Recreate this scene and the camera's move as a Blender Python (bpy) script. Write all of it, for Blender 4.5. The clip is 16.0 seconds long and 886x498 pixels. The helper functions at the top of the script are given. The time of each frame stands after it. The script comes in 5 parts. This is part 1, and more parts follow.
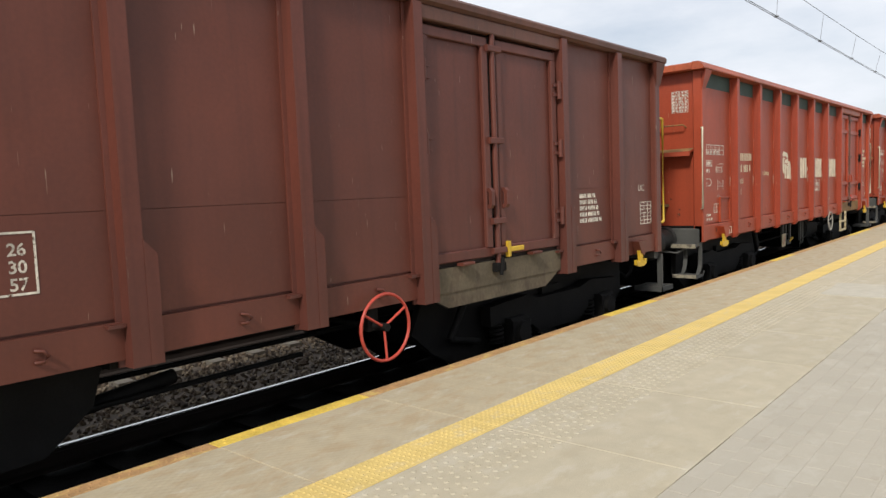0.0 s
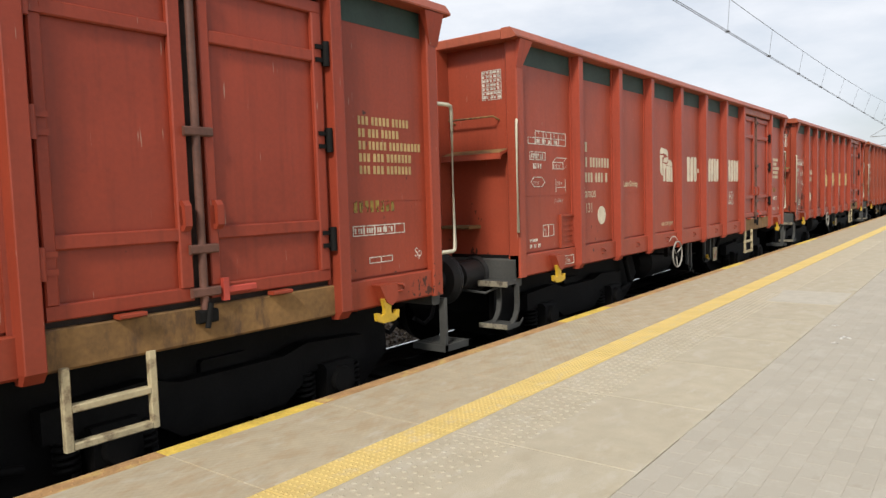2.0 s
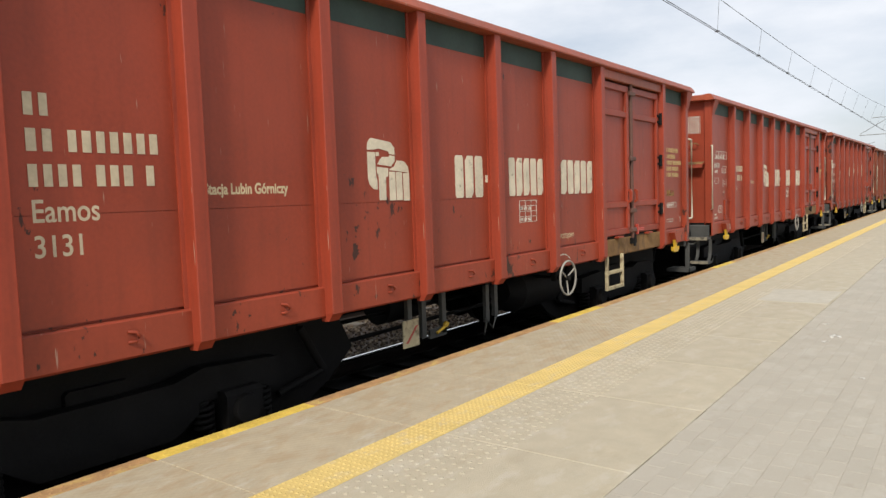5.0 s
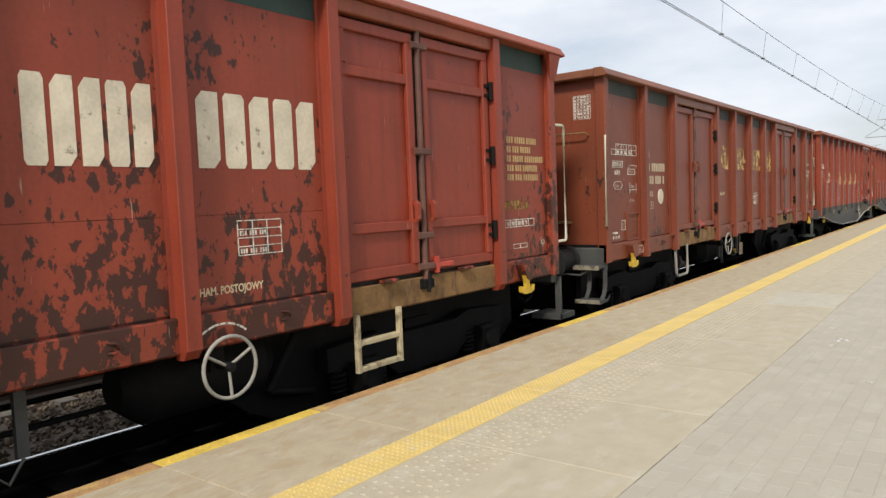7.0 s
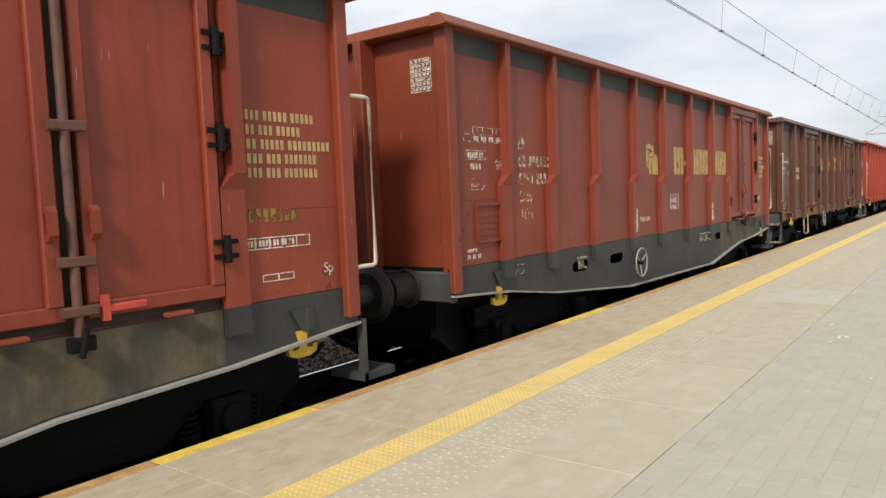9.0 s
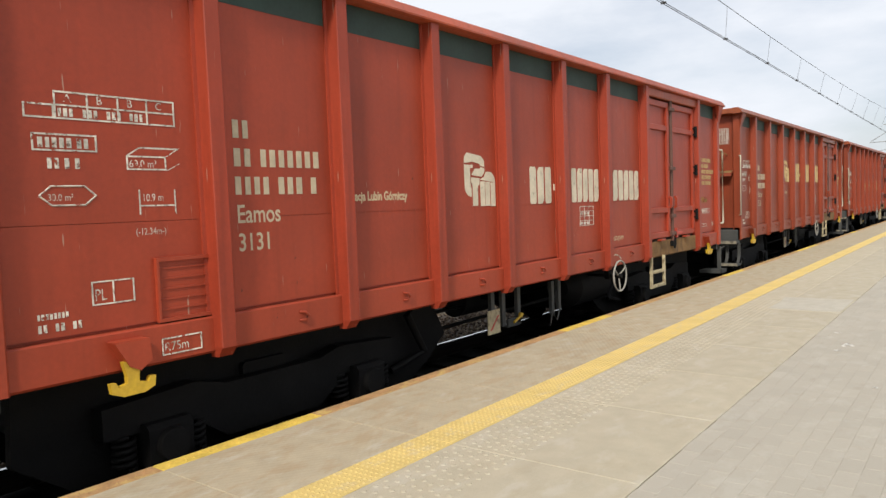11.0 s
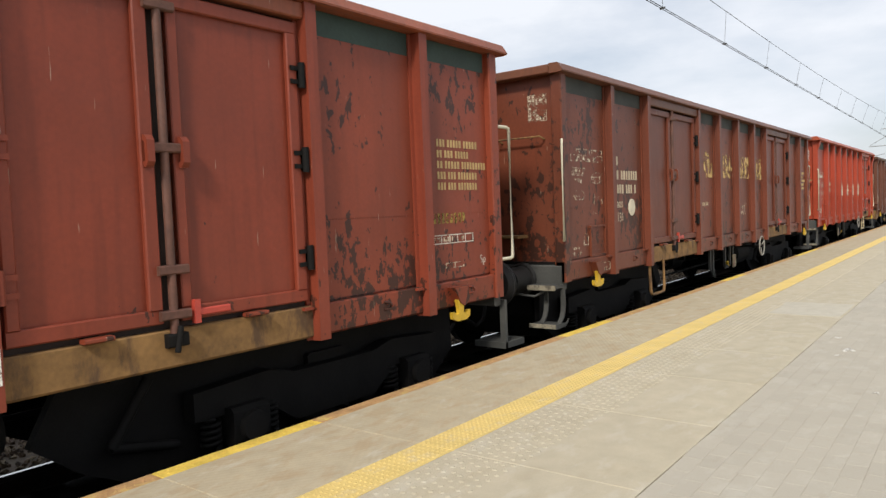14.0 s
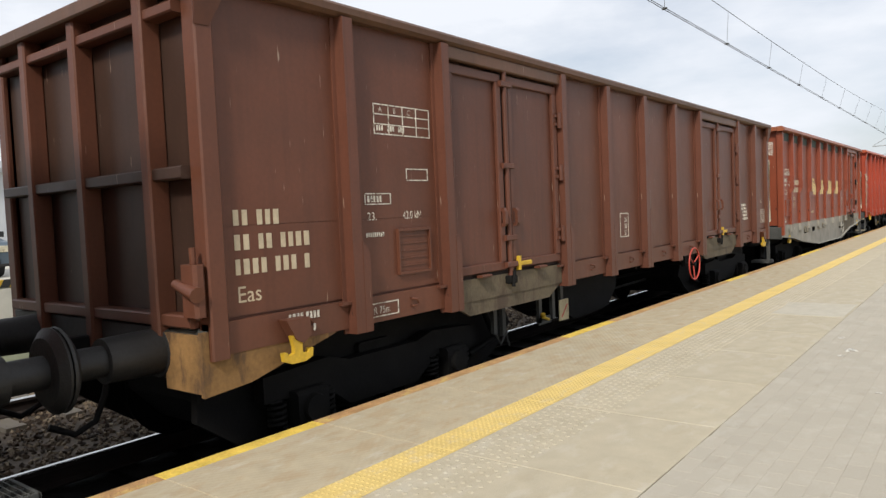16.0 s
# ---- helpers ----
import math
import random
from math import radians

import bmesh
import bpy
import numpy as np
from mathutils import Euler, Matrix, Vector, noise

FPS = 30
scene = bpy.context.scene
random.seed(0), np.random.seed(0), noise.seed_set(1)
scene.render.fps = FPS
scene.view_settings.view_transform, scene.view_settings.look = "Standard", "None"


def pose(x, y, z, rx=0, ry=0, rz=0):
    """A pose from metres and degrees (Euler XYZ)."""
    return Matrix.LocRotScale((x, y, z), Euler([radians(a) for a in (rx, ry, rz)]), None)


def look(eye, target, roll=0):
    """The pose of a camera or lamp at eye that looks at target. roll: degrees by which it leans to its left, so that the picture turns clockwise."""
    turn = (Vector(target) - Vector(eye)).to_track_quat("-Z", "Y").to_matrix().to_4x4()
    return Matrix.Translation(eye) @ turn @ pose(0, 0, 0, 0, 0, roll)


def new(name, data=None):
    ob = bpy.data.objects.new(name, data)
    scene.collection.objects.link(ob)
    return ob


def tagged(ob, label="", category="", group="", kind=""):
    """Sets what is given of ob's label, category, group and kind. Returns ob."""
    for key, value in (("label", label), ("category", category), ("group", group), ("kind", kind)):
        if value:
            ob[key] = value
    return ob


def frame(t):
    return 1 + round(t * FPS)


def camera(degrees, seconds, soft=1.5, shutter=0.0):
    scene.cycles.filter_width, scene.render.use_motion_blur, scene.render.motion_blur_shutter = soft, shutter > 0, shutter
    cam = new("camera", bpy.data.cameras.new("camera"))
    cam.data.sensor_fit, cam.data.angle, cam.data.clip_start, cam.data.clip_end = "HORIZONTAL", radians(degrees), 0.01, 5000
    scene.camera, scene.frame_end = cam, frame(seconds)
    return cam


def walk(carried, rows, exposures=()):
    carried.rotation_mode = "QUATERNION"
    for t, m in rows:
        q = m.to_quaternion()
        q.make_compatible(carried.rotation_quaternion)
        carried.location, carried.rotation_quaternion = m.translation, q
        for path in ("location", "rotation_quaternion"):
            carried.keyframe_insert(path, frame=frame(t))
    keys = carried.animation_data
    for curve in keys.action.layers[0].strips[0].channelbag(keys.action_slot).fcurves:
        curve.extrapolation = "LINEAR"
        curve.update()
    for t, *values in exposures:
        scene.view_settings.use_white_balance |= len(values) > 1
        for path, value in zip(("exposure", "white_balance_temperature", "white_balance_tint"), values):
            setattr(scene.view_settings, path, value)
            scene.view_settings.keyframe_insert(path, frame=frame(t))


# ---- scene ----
LENS = 63.9
cam = camera(LENS, 16.0, soft=1.4)

# seconds, place (m), heading, tilt and lean (degrees)
PATH = [
    (0.0, -0.013, -0.056, 1.322, 40.93, -4.65, -2.29),
    (0.5, 0.005, -0.051, 1.296, 39.95, -3.93, -2.72),
    (1.0, 0.006, -0.038, 1.300, 38.71, -3.91, -2.33),
    (1.5, 0.012, -0.049, 1.306, 38.04, -4.13, -1.99),
    (2.0, 0.009, -0.041, 1.306, 37.66, -4.14, -1.76),
    (2.5, 0.012, -0.038, 1.301, 36.88, -3.99, -1.65),
    (3.0, 0.009, -0.038, 1.314, 36.59, -4.16, -1.83),
    (3.5, 0.011, -0.028, 1.308, 36.79, -4.09, -2.07),
    (4.0, 0.016, -0.036, 1.314, 37.00, -4.12, -2.00),
    (4.5, 0.001, -0.029, 1.312, 36.98, -4.20, -1.97),
    (7.0, 0.001, -0.026, 1.318, 37.38, -3.81, -2.25),
    (7.5, -0.002, -0.014, 1.308, 37.49, -3.77, -2.37),
    (8.0, 0.004, -0.018, 1.311, 37.51, -4.07, -2.44),
    (8.5, 0.001, -0.020, 1.310, 37.40, -4.15, -2.43),
    (9.0, 0.002, -0.009, 1.309, 37.41, -3.96, -2.38),
    (9.5, 0.004, -0.007, 1.314, 37.78, -3.69, -2.35),
    (12.0, -0.000, -0.003, 1.308, 37.59, -3.28, -2.14),
    (12.5, -0.000, 0.000, 1.310, 37.60, -3.14, -2.16),
    (13.0, -0.002, 0.000, 1.312, 37.65, -3.03, -2.12),
    (13.5, -0.007, -0.001, 1.309, 37.54, -3.07, -2.17),
    (14.0, -0.002, -0.000, 1.316, 37.67, -3.03, -2.31),
    (14.5, 0.002, 0.003, 1.313, 37.72, -3.11, -2.36),
    (15.0, 0.003, -0.001, 1.318, 37.88, -3.23, -2.27),
    (15.5, 0.002, 0.007, 1.306, 37.97, -2.97, -2.48),
    (16.0, 0.009, 0.001, 1.316, 37.91, -2.93, -2.48),
]
walk(cam, [(t, pose(x, y, z, 90 + tilt, 0, turn) @ pose(0, 0, 0, 0, 0, lean))
           for t, x, y, z, turn, tilt, lean in PATH])

# ---------------------------------------------------------------- light
SUN_TURN, SUN_RISE = 160.0, 41.0     # heading of the sun from the track's run, and its height
scene.view_settings.exposure = 0.05
world = bpy.data.worlds.new("sky")
scene.world = world
world.use_nodes = True
wn, wl = world.node_tree.nodes, world.node_tree.links
wn.clear()
sky = wn.new("ShaderNodeTexSky")
sky.sky_type = "NISHITA"
sky.sun_disc = False
sky.sun_elevation = radians(SUN_RISE)
sky.sun_rotation = radians(SUN_TURN)
sky.air_density, sky.dust_density, sky.ozone_density = 1.0, 2.0, 1.0
way = wn.new("ShaderNodeTexCoord")
squash = wn.new("ShaderNodeMapping")
squash.inputs["Scale"].default_value = (1.0, 1.0, 3.0)
puff = wn.new("ShaderNodeTexNoise")
puff.inputs["Scale"].default_value = 2.6
puff.inputs["Detail"].default_value = 7.0
puff.inputs["Roughness"].default_value = 0.55
band = wn.new("ShaderNodeValToRGB")
band.color_ramp.elements[0].position, band.color_ramp.elements[1].position = 0.08, 0.60
cloud = wn.new("ShaderNodeMixRGB")
cloud.inputs["Color2"].default_value = (8.7, 9.05, 9.7, 1)
back = wn.new("ShaderNodeBackground")
back.inputs["Strength"].default_value = 0.1
wout = wn.new("ShaderNodeOutputWorld")
wl.new(way.outputs["Generated"], squash.inputs["Vector"])
wl.new(squash.outputs["Vector"], puff.inputs["Vector"])
wl.new(puff.outputs["Fac"], band.inputs["Fac"])
wl.new(band.outputs["Color"], cloud.inputs["Fac"])
wl.new(sky.outputs["Color"], cloud.inputs["Color1"])
wl.new(cloud.outputs["Color"], back.inputs["Color"])
wl.new(back.outputs["Background"], wout.inputs["Surface"])

lamp = bpy.data.lights.new("sun", "SUN")
lamp.energy, lamp.angle, lamp.color = 3.3, radians(9.0), (1.0, 0.95, 0.87)
sun = new("sun", lamp)
_a, _e = radians(SUN_TURN), radians(SUN_RISE)
sun.matrix_world = look((math.sin(_a) * math.cos(_e) * 60, math.cos(_a) * math.cos(_e) * 60, math.sin(_e) * 60), (0, 0, 0))

# ---------------------------------------------------------------- materials


def material(name, colour, rough=0.7, metal=0.0, vary=0.15, scale=3.0, fine=60.0, bump=0.1, bump_scale=40.0):
    """A plain surface with variation at two scales and a fine relief."""
    m = bpy.data.materials.new(name)
    m.use_nodes = True
    n, l = m.node_tree.nodes, m.node_tree.links
    p = n["Principled BSDF"]
    p.inputs["Roughness"].default_value, p.inputs["Metallic"].default_value = rough, metal
    co = n.new("ShaderNodeTexCoord")
    big = n.new("ShaderNodeTexNoise")
    big.inputs["Scale"].default_value, big.inputs["Detail"].default_value = scale, 6
    small = n.new("ShaderNodeTexNoise")
    small.inputs["Scale"].default_value, small.inputs["Detail"].default_value = fine, 3
    add = n.new("ShaderNodeMath")
    add.operation = "MULTIPLY_ADD"
    add.inputs[1].default_value = 0.45
    span = n.new("ShaderNodeMapRange")
    span.inputs["From Min"].default_value, span.inputs["From Max"].default_value = 0.45, 1.0
    span.inputs["To Min"].default_value, span.inputs["To Max"].default_value = 1 - vary, 1 + vary
    tone = n.new("ShaderNodeMixRGB")
    tone.blend_type = "MULTIPLY"
    tone.inputs["Fac"].default_value = 1
    tone.inputs["Color1"].default_value = (*colour, 1)
    b = n.new("ShaderNodeBump")
    b.inputs["Strength"].default_value, b.inputs["Distance"].default_value = bump, 0.01
    rel = n.new("ShaderNodeTexNoise")
    rel.inputs["Scale"].default_value, rel.inputs["Detail"].default_value = bump_scale, 4
    for tex in (big, small, rel):
        l.new(co.outputs["Object"], tex.inputs["Vector"])
    l.new(small.outputs["Fac"], add.inputs[0])
    l.new(big.outputs["Fac"], add.inputs[2])
    l.new(add.outputs["Value"], span.inputs["Value"])
    l.new(span.outputs["Result"], tone.inputs["Color2"])
    l.new(tone.outputs["Color"], p.inputs["Base Color"])
    l.new(rel.outputs["Fac"], b.inputs["Height"])
    l.new(b.outputs["Normal"], p.inputs["Normal"])
    return m


def paint(name, colour, rust=0.0, seed=0.0, fade=0.2, streak=0.3, rust_scale=10.5):
    """Weathered wagon paint: faded patches, run-down streaks, rust blotches, dented sheet."""
    m = material(name, colour, rough=0.46, vary=fade, scale=0.9, fine=35.0, bump=0.0)
    n, l = m.node_tree.nodes, m.node_tree.links
    p = n["Principled BSDF"]
    tone = p.inputs["Base Color"].links[0].from_node
    co = [x for x in n if x.type == "TEX_COORD"][0]
    place = n.new("ShaderNodeMapping")
    place.inputs["Location"].default_value = (seed * 3.7, seed * 11.3, seed * 5.1)
    l.new(co.outputs["Object"], place.inputs["Vector"])
    for x in n:
        if x.type == "TEX_NOISE":
            l.new(place.outputs["Vector"], x.inputs["Vector"])
    p.inputs["Specular IOR Level"].default_value = 0.36
    # faded patches: part of the coat has gone brown, part has kept its red
    patch = n.new("ShaderNodeTexNoise")
    patch.inputs["Scale"].default_value, patch.inputs["Detail"].default_value, patch.inputs["Roughness"].default_value = 0.8, 7, 0.6
    gone = n.new("ShaderNodeMapRange")
    gone.inputs["From Min"].default_value, gone.inputs["From Max"].default_value = 0.42, 0.66
    gone.inputs["To Max"].default_value = 0.42
    hue = n.new("ShaderNodeMixRGB")
    hue.inputs["Color2"].default_value = (colour[0] * 0.62, colour[1] * 0.80, colour[2] * 0.95, 1)
    l.new(place.outputs["Vector"], patch.inputs["Vector"])
    l.new(patch.outputs["Fac"], gone.inputs["Value"])
    l.new(gone.outputs["Result"], hue.inputs["Fac"])
    l.new(tone.outputs["Color"], hue.inputs["Color1"])
    tone = hue
    # streaks that run down the sheets
    tall = n.new("ShaderNodeMapping")
    tall.inputs["Scale"].default_value = (9.0, 9.0, 0.55)
    run = n.new("ShaderNodeTexNoise")
    run.inputs["Scale"].default_value, run.inputs["Detail"].default_value = 1.6, 5
    cut = n.new("ShaderNodeMapRange")
    cut.inputs["From Min"].default_value, cut.inputs["From Max"].default_value = 0.5, 0.72
    cut.inputs["To Max"].default_value = streak
    dark = n.new("ShaderNodeMixRGB")
    dark.inputs["Color2"].default_value = (colour[0] * 0.42, colour[1] * 0.5, colour[2] * 0.55, 1)
    l.new(place.outputs["Vector"], tall.inputs["Vector"])
    l.new(tall.outputs["Vector"], run.inputs["Vector"])
    l.new(run.outputs["Fac"], cut.inputs["Value"])
    l.new(cut.outputs["Result"], dark.inputs["Fac"])
    l.new(tone.outputs["Color"], dark.inputs["Color1"])
    # rust blotches with ragged edges, thicker in some places than in others
    spot = n.new("ShaderNodeTexNoise")
    spot.inputs["Scale"].default_value, spot.inputs["Detail"].default_value = rust_scale, 5
    spot.inputs["Roughness"].default_value, spot.inputs["Distortion"].default_value = 0.62, 0.22
    where = n.new("ShaderNodeTexNoise")
    where.inputs["Scale"].default_value, where.inputs["Detail"].default_value = 1.1, 3
    chip = n.new("ShaderNodeMapping")
    chip.inputs["Scale"].default_value = (1.0, 1.25, 0.75)
    chip.inputs["Rotation"].default_value = (0.25, 0.0, 0.0)
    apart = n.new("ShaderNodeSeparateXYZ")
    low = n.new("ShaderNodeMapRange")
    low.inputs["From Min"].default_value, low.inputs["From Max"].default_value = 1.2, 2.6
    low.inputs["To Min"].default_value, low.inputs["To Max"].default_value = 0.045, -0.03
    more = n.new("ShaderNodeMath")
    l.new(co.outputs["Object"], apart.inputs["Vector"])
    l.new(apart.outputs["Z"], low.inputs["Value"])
    both = n.new("ShaderNodeMath")
    both.operation = "MULTIPLY_ADD"
    both.inputs[1].default_value = 0.6
    edge = n.new("ShaderNodeMapRange")
    lim = 1.110 - 0.180 * rust
    edge.inputs["From Min"].default_value, edge.inputs["From Max"].default_value = lim, lim + 0.016
    edge.inputs["To Max"].default_value = 0.9
    worn = n.new("ShaderNodeMixRGB")
    worn.inputs["Color2"].default_value = (0.033, 0.015, 0.010, 1)
    l.new(place.outputs["Vector"], chip.inputs["Vector"])
    l.new(chip.outputs["Vector"], spot.inputs["Vector"])
    l.new(place.outputs["Vector"], where.inputs["Vector"])
    l.new(where.outputs["Fac"], both.inputs[0])
    l.new(spot.outputs["Fac"], both.inputs[2])
    l.new(both.outputs["Value"], more.inputs[0])
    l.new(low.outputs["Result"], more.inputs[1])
    l.new(more.outputs["Value"], edge.inputs["Value"])
    l.new(edge.outputs["Result"], worn.inputs["Fac"])
    l.new(dark.outputs["Color"], worn.inputs["Color1"])
    # thin pale drips and scratches
    thin = n.new("ShaderNodeMapping")
    thin.inputs["Scale"].default_value = (34.0, 34.0, 2.6)
    thin.inputs["Rotation"].default_value = (0.06, 0.0, 0.0)
    drip = n.new("ShaderNodeTexNoise")
    drip.inputs["Scale"].default_value, drip.inputs["Detail"].default_value = 1.5, 2
    fine = n.new("ShaderNodeMapRange")
    fine.inputs["From Min"].default_value, fine.inputs["From Max"].default_value = 0.735, 0.775
    fine.inputs["To Max"].default_value = 0.6
    pale = n.new("ShaderNodeMixRGB")
    pale.inputs["Color2"].default_value = (0.42, 0.33, 0.25, 1)
    l.new(place.outputs["Vector"], thin.inputs["Vector"])
    l.new(thin.outputs["Vector"], drip.inputs["Vector"])
    l.new(drip.outputs["Fac"], fine.inputs["Value"])
    l.new(fine.outputs["Result"], pale.inputs["Fac"])
    l.new(worn.outputs["Color"], pale.inputs["Color1"])
    l.new(pale.outputs["Color"], p.inputs["Base Color"])
    # dents
    dent = n.new("ShaderNodeTexNoise")
    dent.inputs["Scale"].default_value, dent.inputs["Detail"].default_value = 1.7, 2.5
    b = [x for x in n if x.type == "BUMP"][0]
    b.inputs["Strength"].default_value, b.inputs["Distance"].default_value = 0.55, 0.03
    l.new(place.outputs["Vector"], dent.inputs["Vector"])
    l.new(dent.outputs["Fac"], b.inputs["Height"])
    return m


def ribbed(m, pitch=0.036):
    """A fine crossed tread pressed into the surface."""
    n, l = m.node_tree.nodes, m.node_tree.links
    b = [x for x in n if x.type == "BUMP"][0]
    co = n.new("ShaderNodeNewGeometry")
    total = None
    for turn in (0.6, -0.6):
        lie = n.new("ShaderNodeMapping")
        lie.inputs["Rotation"].default_value = (0, 0, turn)
        wave = n.new("ShaderNodeTexWave")
        wave.inputs["Scale"].default_value = 0.314 / pitch
        l.new(co.outputs["Position"], lie.inputs["Vector"])
        l.new(lie.outputs["Vector"], wave.inputs["Vector"])
        if total:
            both = n.new("ShaderNodeMath")
            l.new(total, both.inputs[0])
            l.new(wave.outputs["Fac"], both.inputs[1])
            total = both.outputs["Value"]
        else:
            total = wave.outputs["Fac"]
    l.new(total, b.inputs["Height"])
    b.inputs["Strength"].default_value, b.inputs["Distance"].default_value = 0.35, 0.004
    return m


def scuffed(m, colour, much=0.5, scale=24.0, stretch=(1.0, 0.35, 1.0), cut=0.6, soft=0.12, rides=False):
    """Adds scuffs or dust of a second colour; rides: they are fixed to the thing, not to the ground."""
    n, l = m.node_tree.nodes, m.node_tree.links
    p = n["Principled BSDF"]
    below = p.inputs["Base Color"].links[0].from_socket
    co = n.new("ShaderNodeTexCoord" if rides else "ShaderNodeNewGeometry")
    lie = n.new("ShaderNodeMapping")
    lie.inputs["Scale"].default_value = stretch
    lie.inputs["Rotation"].default_value = (0, 0, 0.5)
    tex = n.new("ShaderNodeTexNoise")
    tex.inputs["Scale"].default_value, tex.inputs["Detail"].default_value, tex.inputs["Roughness"].default_value = scale, 7, 0.65
    step = n.new("ShaderNodeMapRange")
    step.inputs["From Min"].default_value, step.inputs["From Max"].default_value = cut, cut + soft
    step.inputs["To Max"].default_value = much
    mix = n.new("ShaderNodeMixRGB")
    mix.inputs["Color2"].default_value = (*colour, 1)
    l.new(co.outputs["Object" if rides else "Position"], lie.inputs["Vector"])
    l.new(lie.outputs["Vector"], tex.inputs["Vector"])
    l.new(tex.outputs["Fac"], step.inputs["Value"])
    l.new(step.outputs["Result"], mix.inputs["Fac"])
    l.new(below, mix.inputs["Color1"])
    l.new(mix.outputs["Color"], p.inputs["Base Color"])
    return m


def grimed(m, colour, much, scale, stretch, cut):
    """Scuffs that ride with a wagon."""
    return scuffed(m, colour, much, scale, stretch, cut, rides=True)


def each_its_own(m, much, island=False):
    """Every piece a little lighter or darker than the next."""
    n, l = m.node_tree.nodes, m.node_tree.links
    p = n["Principled BSDF"]
    below = p.inputs["Base Color"].links[0].from_socket
    src = n.new("ShaderNodeNewGeometry" if island else "ShaderNodeObjectInfo")
    tone = n.new("ShaderNodeMapRange")
    tone.inputs["To Min"].default_value, tone.inputs["To Max"].default_value = 1 - much, 1 + much
    mix = n.new("ShaderNodeMixRGB")
    mix.blend_type = "MULTIPLY"
    mix.inputs["Fac"].default_value = 1
    l.new(src.outputs["Random Per Island" if island else "Random"], tone.inputs["Value"])
    l.new(below, mix.inputs["Color1"])
    l.new(tone.outputs["Result"], mix.inputs["Color2"])
    l.new(mix.outputs["Color"], p.inputs["Base Color"])
    return m


def flaked(m, keep, scale=14.0):
    """Lettering that has flaked off in places, so that the coat below shows."""
    n, l = m.node_tree.nodes, m.node_tree.links
    co = [x for x in n if x.type == "TEX_COORD"][0]
    tex = n.new("ShaderNodeTexNoise")
    tex.inputs["Scale"].default_value, tex.inputs["Detail"].default_value, tex.inputs["Roughness"].default_value = scale, 6, 0.65
    cut = n.new("ShaderNodeMapRange")
    cut.inputs["From Min"].default_value, cut.inputs["From Max"].default_value = 0.56 - 0.22 * keep, 0.66 - 0.22 * keep
    l.new(co.outputs["Object"], tex.inputs["Vector"])
    l.new(tex.outputs["Fac"], cut.inputs["Value"])
    l.new(cut.outputs["Result"], n["Principled BSDF"].inputs["Alpha"])
    return m


def streaked(m, keep):
    """Paint or whitewash that has run down in thin stripes."""
    n, l = m.node_tree.nodes, m.node_tree.links
    co = [x for x in n if x.type == "TEX_COORD"][0]
    tall = n.new("ShaderNodeMapping")
    tall.inputs["Scale"].default_value = (46.0, 46.0, 1.3)
    tex = n.new("ShaderNodeTexNoise")
    tex.inputs["Scale"].default_value, tex.inputs["Detail"].default_value = 1.0, 4
    cut = n.new("ShaderNodeMapRange")
    cut.inputs["From Min"].default_value, cut.inputs["From Max"].default_value = 0.74 - 0.2 * keep, 0.86 - 0.2 * keep
    cut.inputs["To Max"].default_value = 0.55
    l.new(co.outputs["Object"], tall.inputs["Vector"])
    l.new(tall.outputs["Vector"], tex.inputs["Vector"])
    l.new(tex.outputs["Fac"], cut.inputs["Value"])
    l.new(cut.outputs["Result"], n["Principled BSDF"].inputs["Alpha"])
    return m


# near-black steel for running gear, floor, couplings and hinges
STEEL = material("near_black_steel", (0.0065, 0.0059, 0.0054), 0.75, 0.0, 0.4, 5, 60, 0.3)
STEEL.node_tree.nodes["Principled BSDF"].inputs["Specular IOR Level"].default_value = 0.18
# platform-side ballast: the black shade under the train is put into its colour
BED_SHADE = material("shade_blackened_ballast", (0.0045, 0.0040, 0.0035), 0.95, 0, 0.5, 4, 30, 0.5, 25)
BED_SHADE.node_tree.nodes["Principled BSDF"].inputs["Specular IOR Level"].default_value = 0.06
BUFFER = material("worn_grey_black_casting", (0.019, 0.018, 0.017), 0.55, 0.1, 0.5, 4, 40, 0.3)
GREY = material("dirty_grey_paint", (0.050, 0.050, 0.045), 0.65, 0, 0.35, 3, 40, 0.2)
SOLE_GREY = grimed(grimed(material("drip_stained_grey_paint", (0.030, 0.031, 0.028), 0.6, 0, 0.35, 2, 40, 0.2), (0.15, 0.14, 0.11), 0.4, 1.4, (22, 22, 0.8), 0.61), (0.07, 0.048, 0.026), 0.4, 1.6, (1, 1, 1), 0.52)
LOCK_STEEL = material("greased_rusty_bar", (0.105, 0.044, 0.029), 0.65, 0.0, 0.4, 6, 40, 0.2)
SILL_DIRT = grimed(material("mud_stained_sill", (0.20, 0.108, 0.036), 0.85, 0, 0.4, 3, 30, 0.3), (0.06, 0.032, 0.018), 0.8, 5.0, (1, 1, 0.4), 0.50)
# for the sheet behind the doors: the gap's shade is its dark colour
GAP_SHADE = material("gap_shade_steel", (0.030, 0.017, 0.013), 0.8, 0, 0.4, 5, 40, 0.2)
WHEEL = material("scuffed_pale_wheel", (0.26, 0.245, 0.21), 0.6, 0, 0.35, 8, 50, 0.15)
WHITE = grimed(material("cream_white_enamel", (0.56, 0.51, 0.38), 0.5, 0, 0.2, 6, 50, 0.1), (0.16, 0.10, 0.06), 0.7, 9.0, (1, 1, 1), 0.56)
YELLOW = material("yellow_enamel", (0.52, 0.33, 0.025), 0.5, 0, 0.25, 8, 50, 0.1)
RED = material("red_enamel", (0.42, 0.055, 0.035), 0.45, 0, 0.2, 8, 50, 0.1)
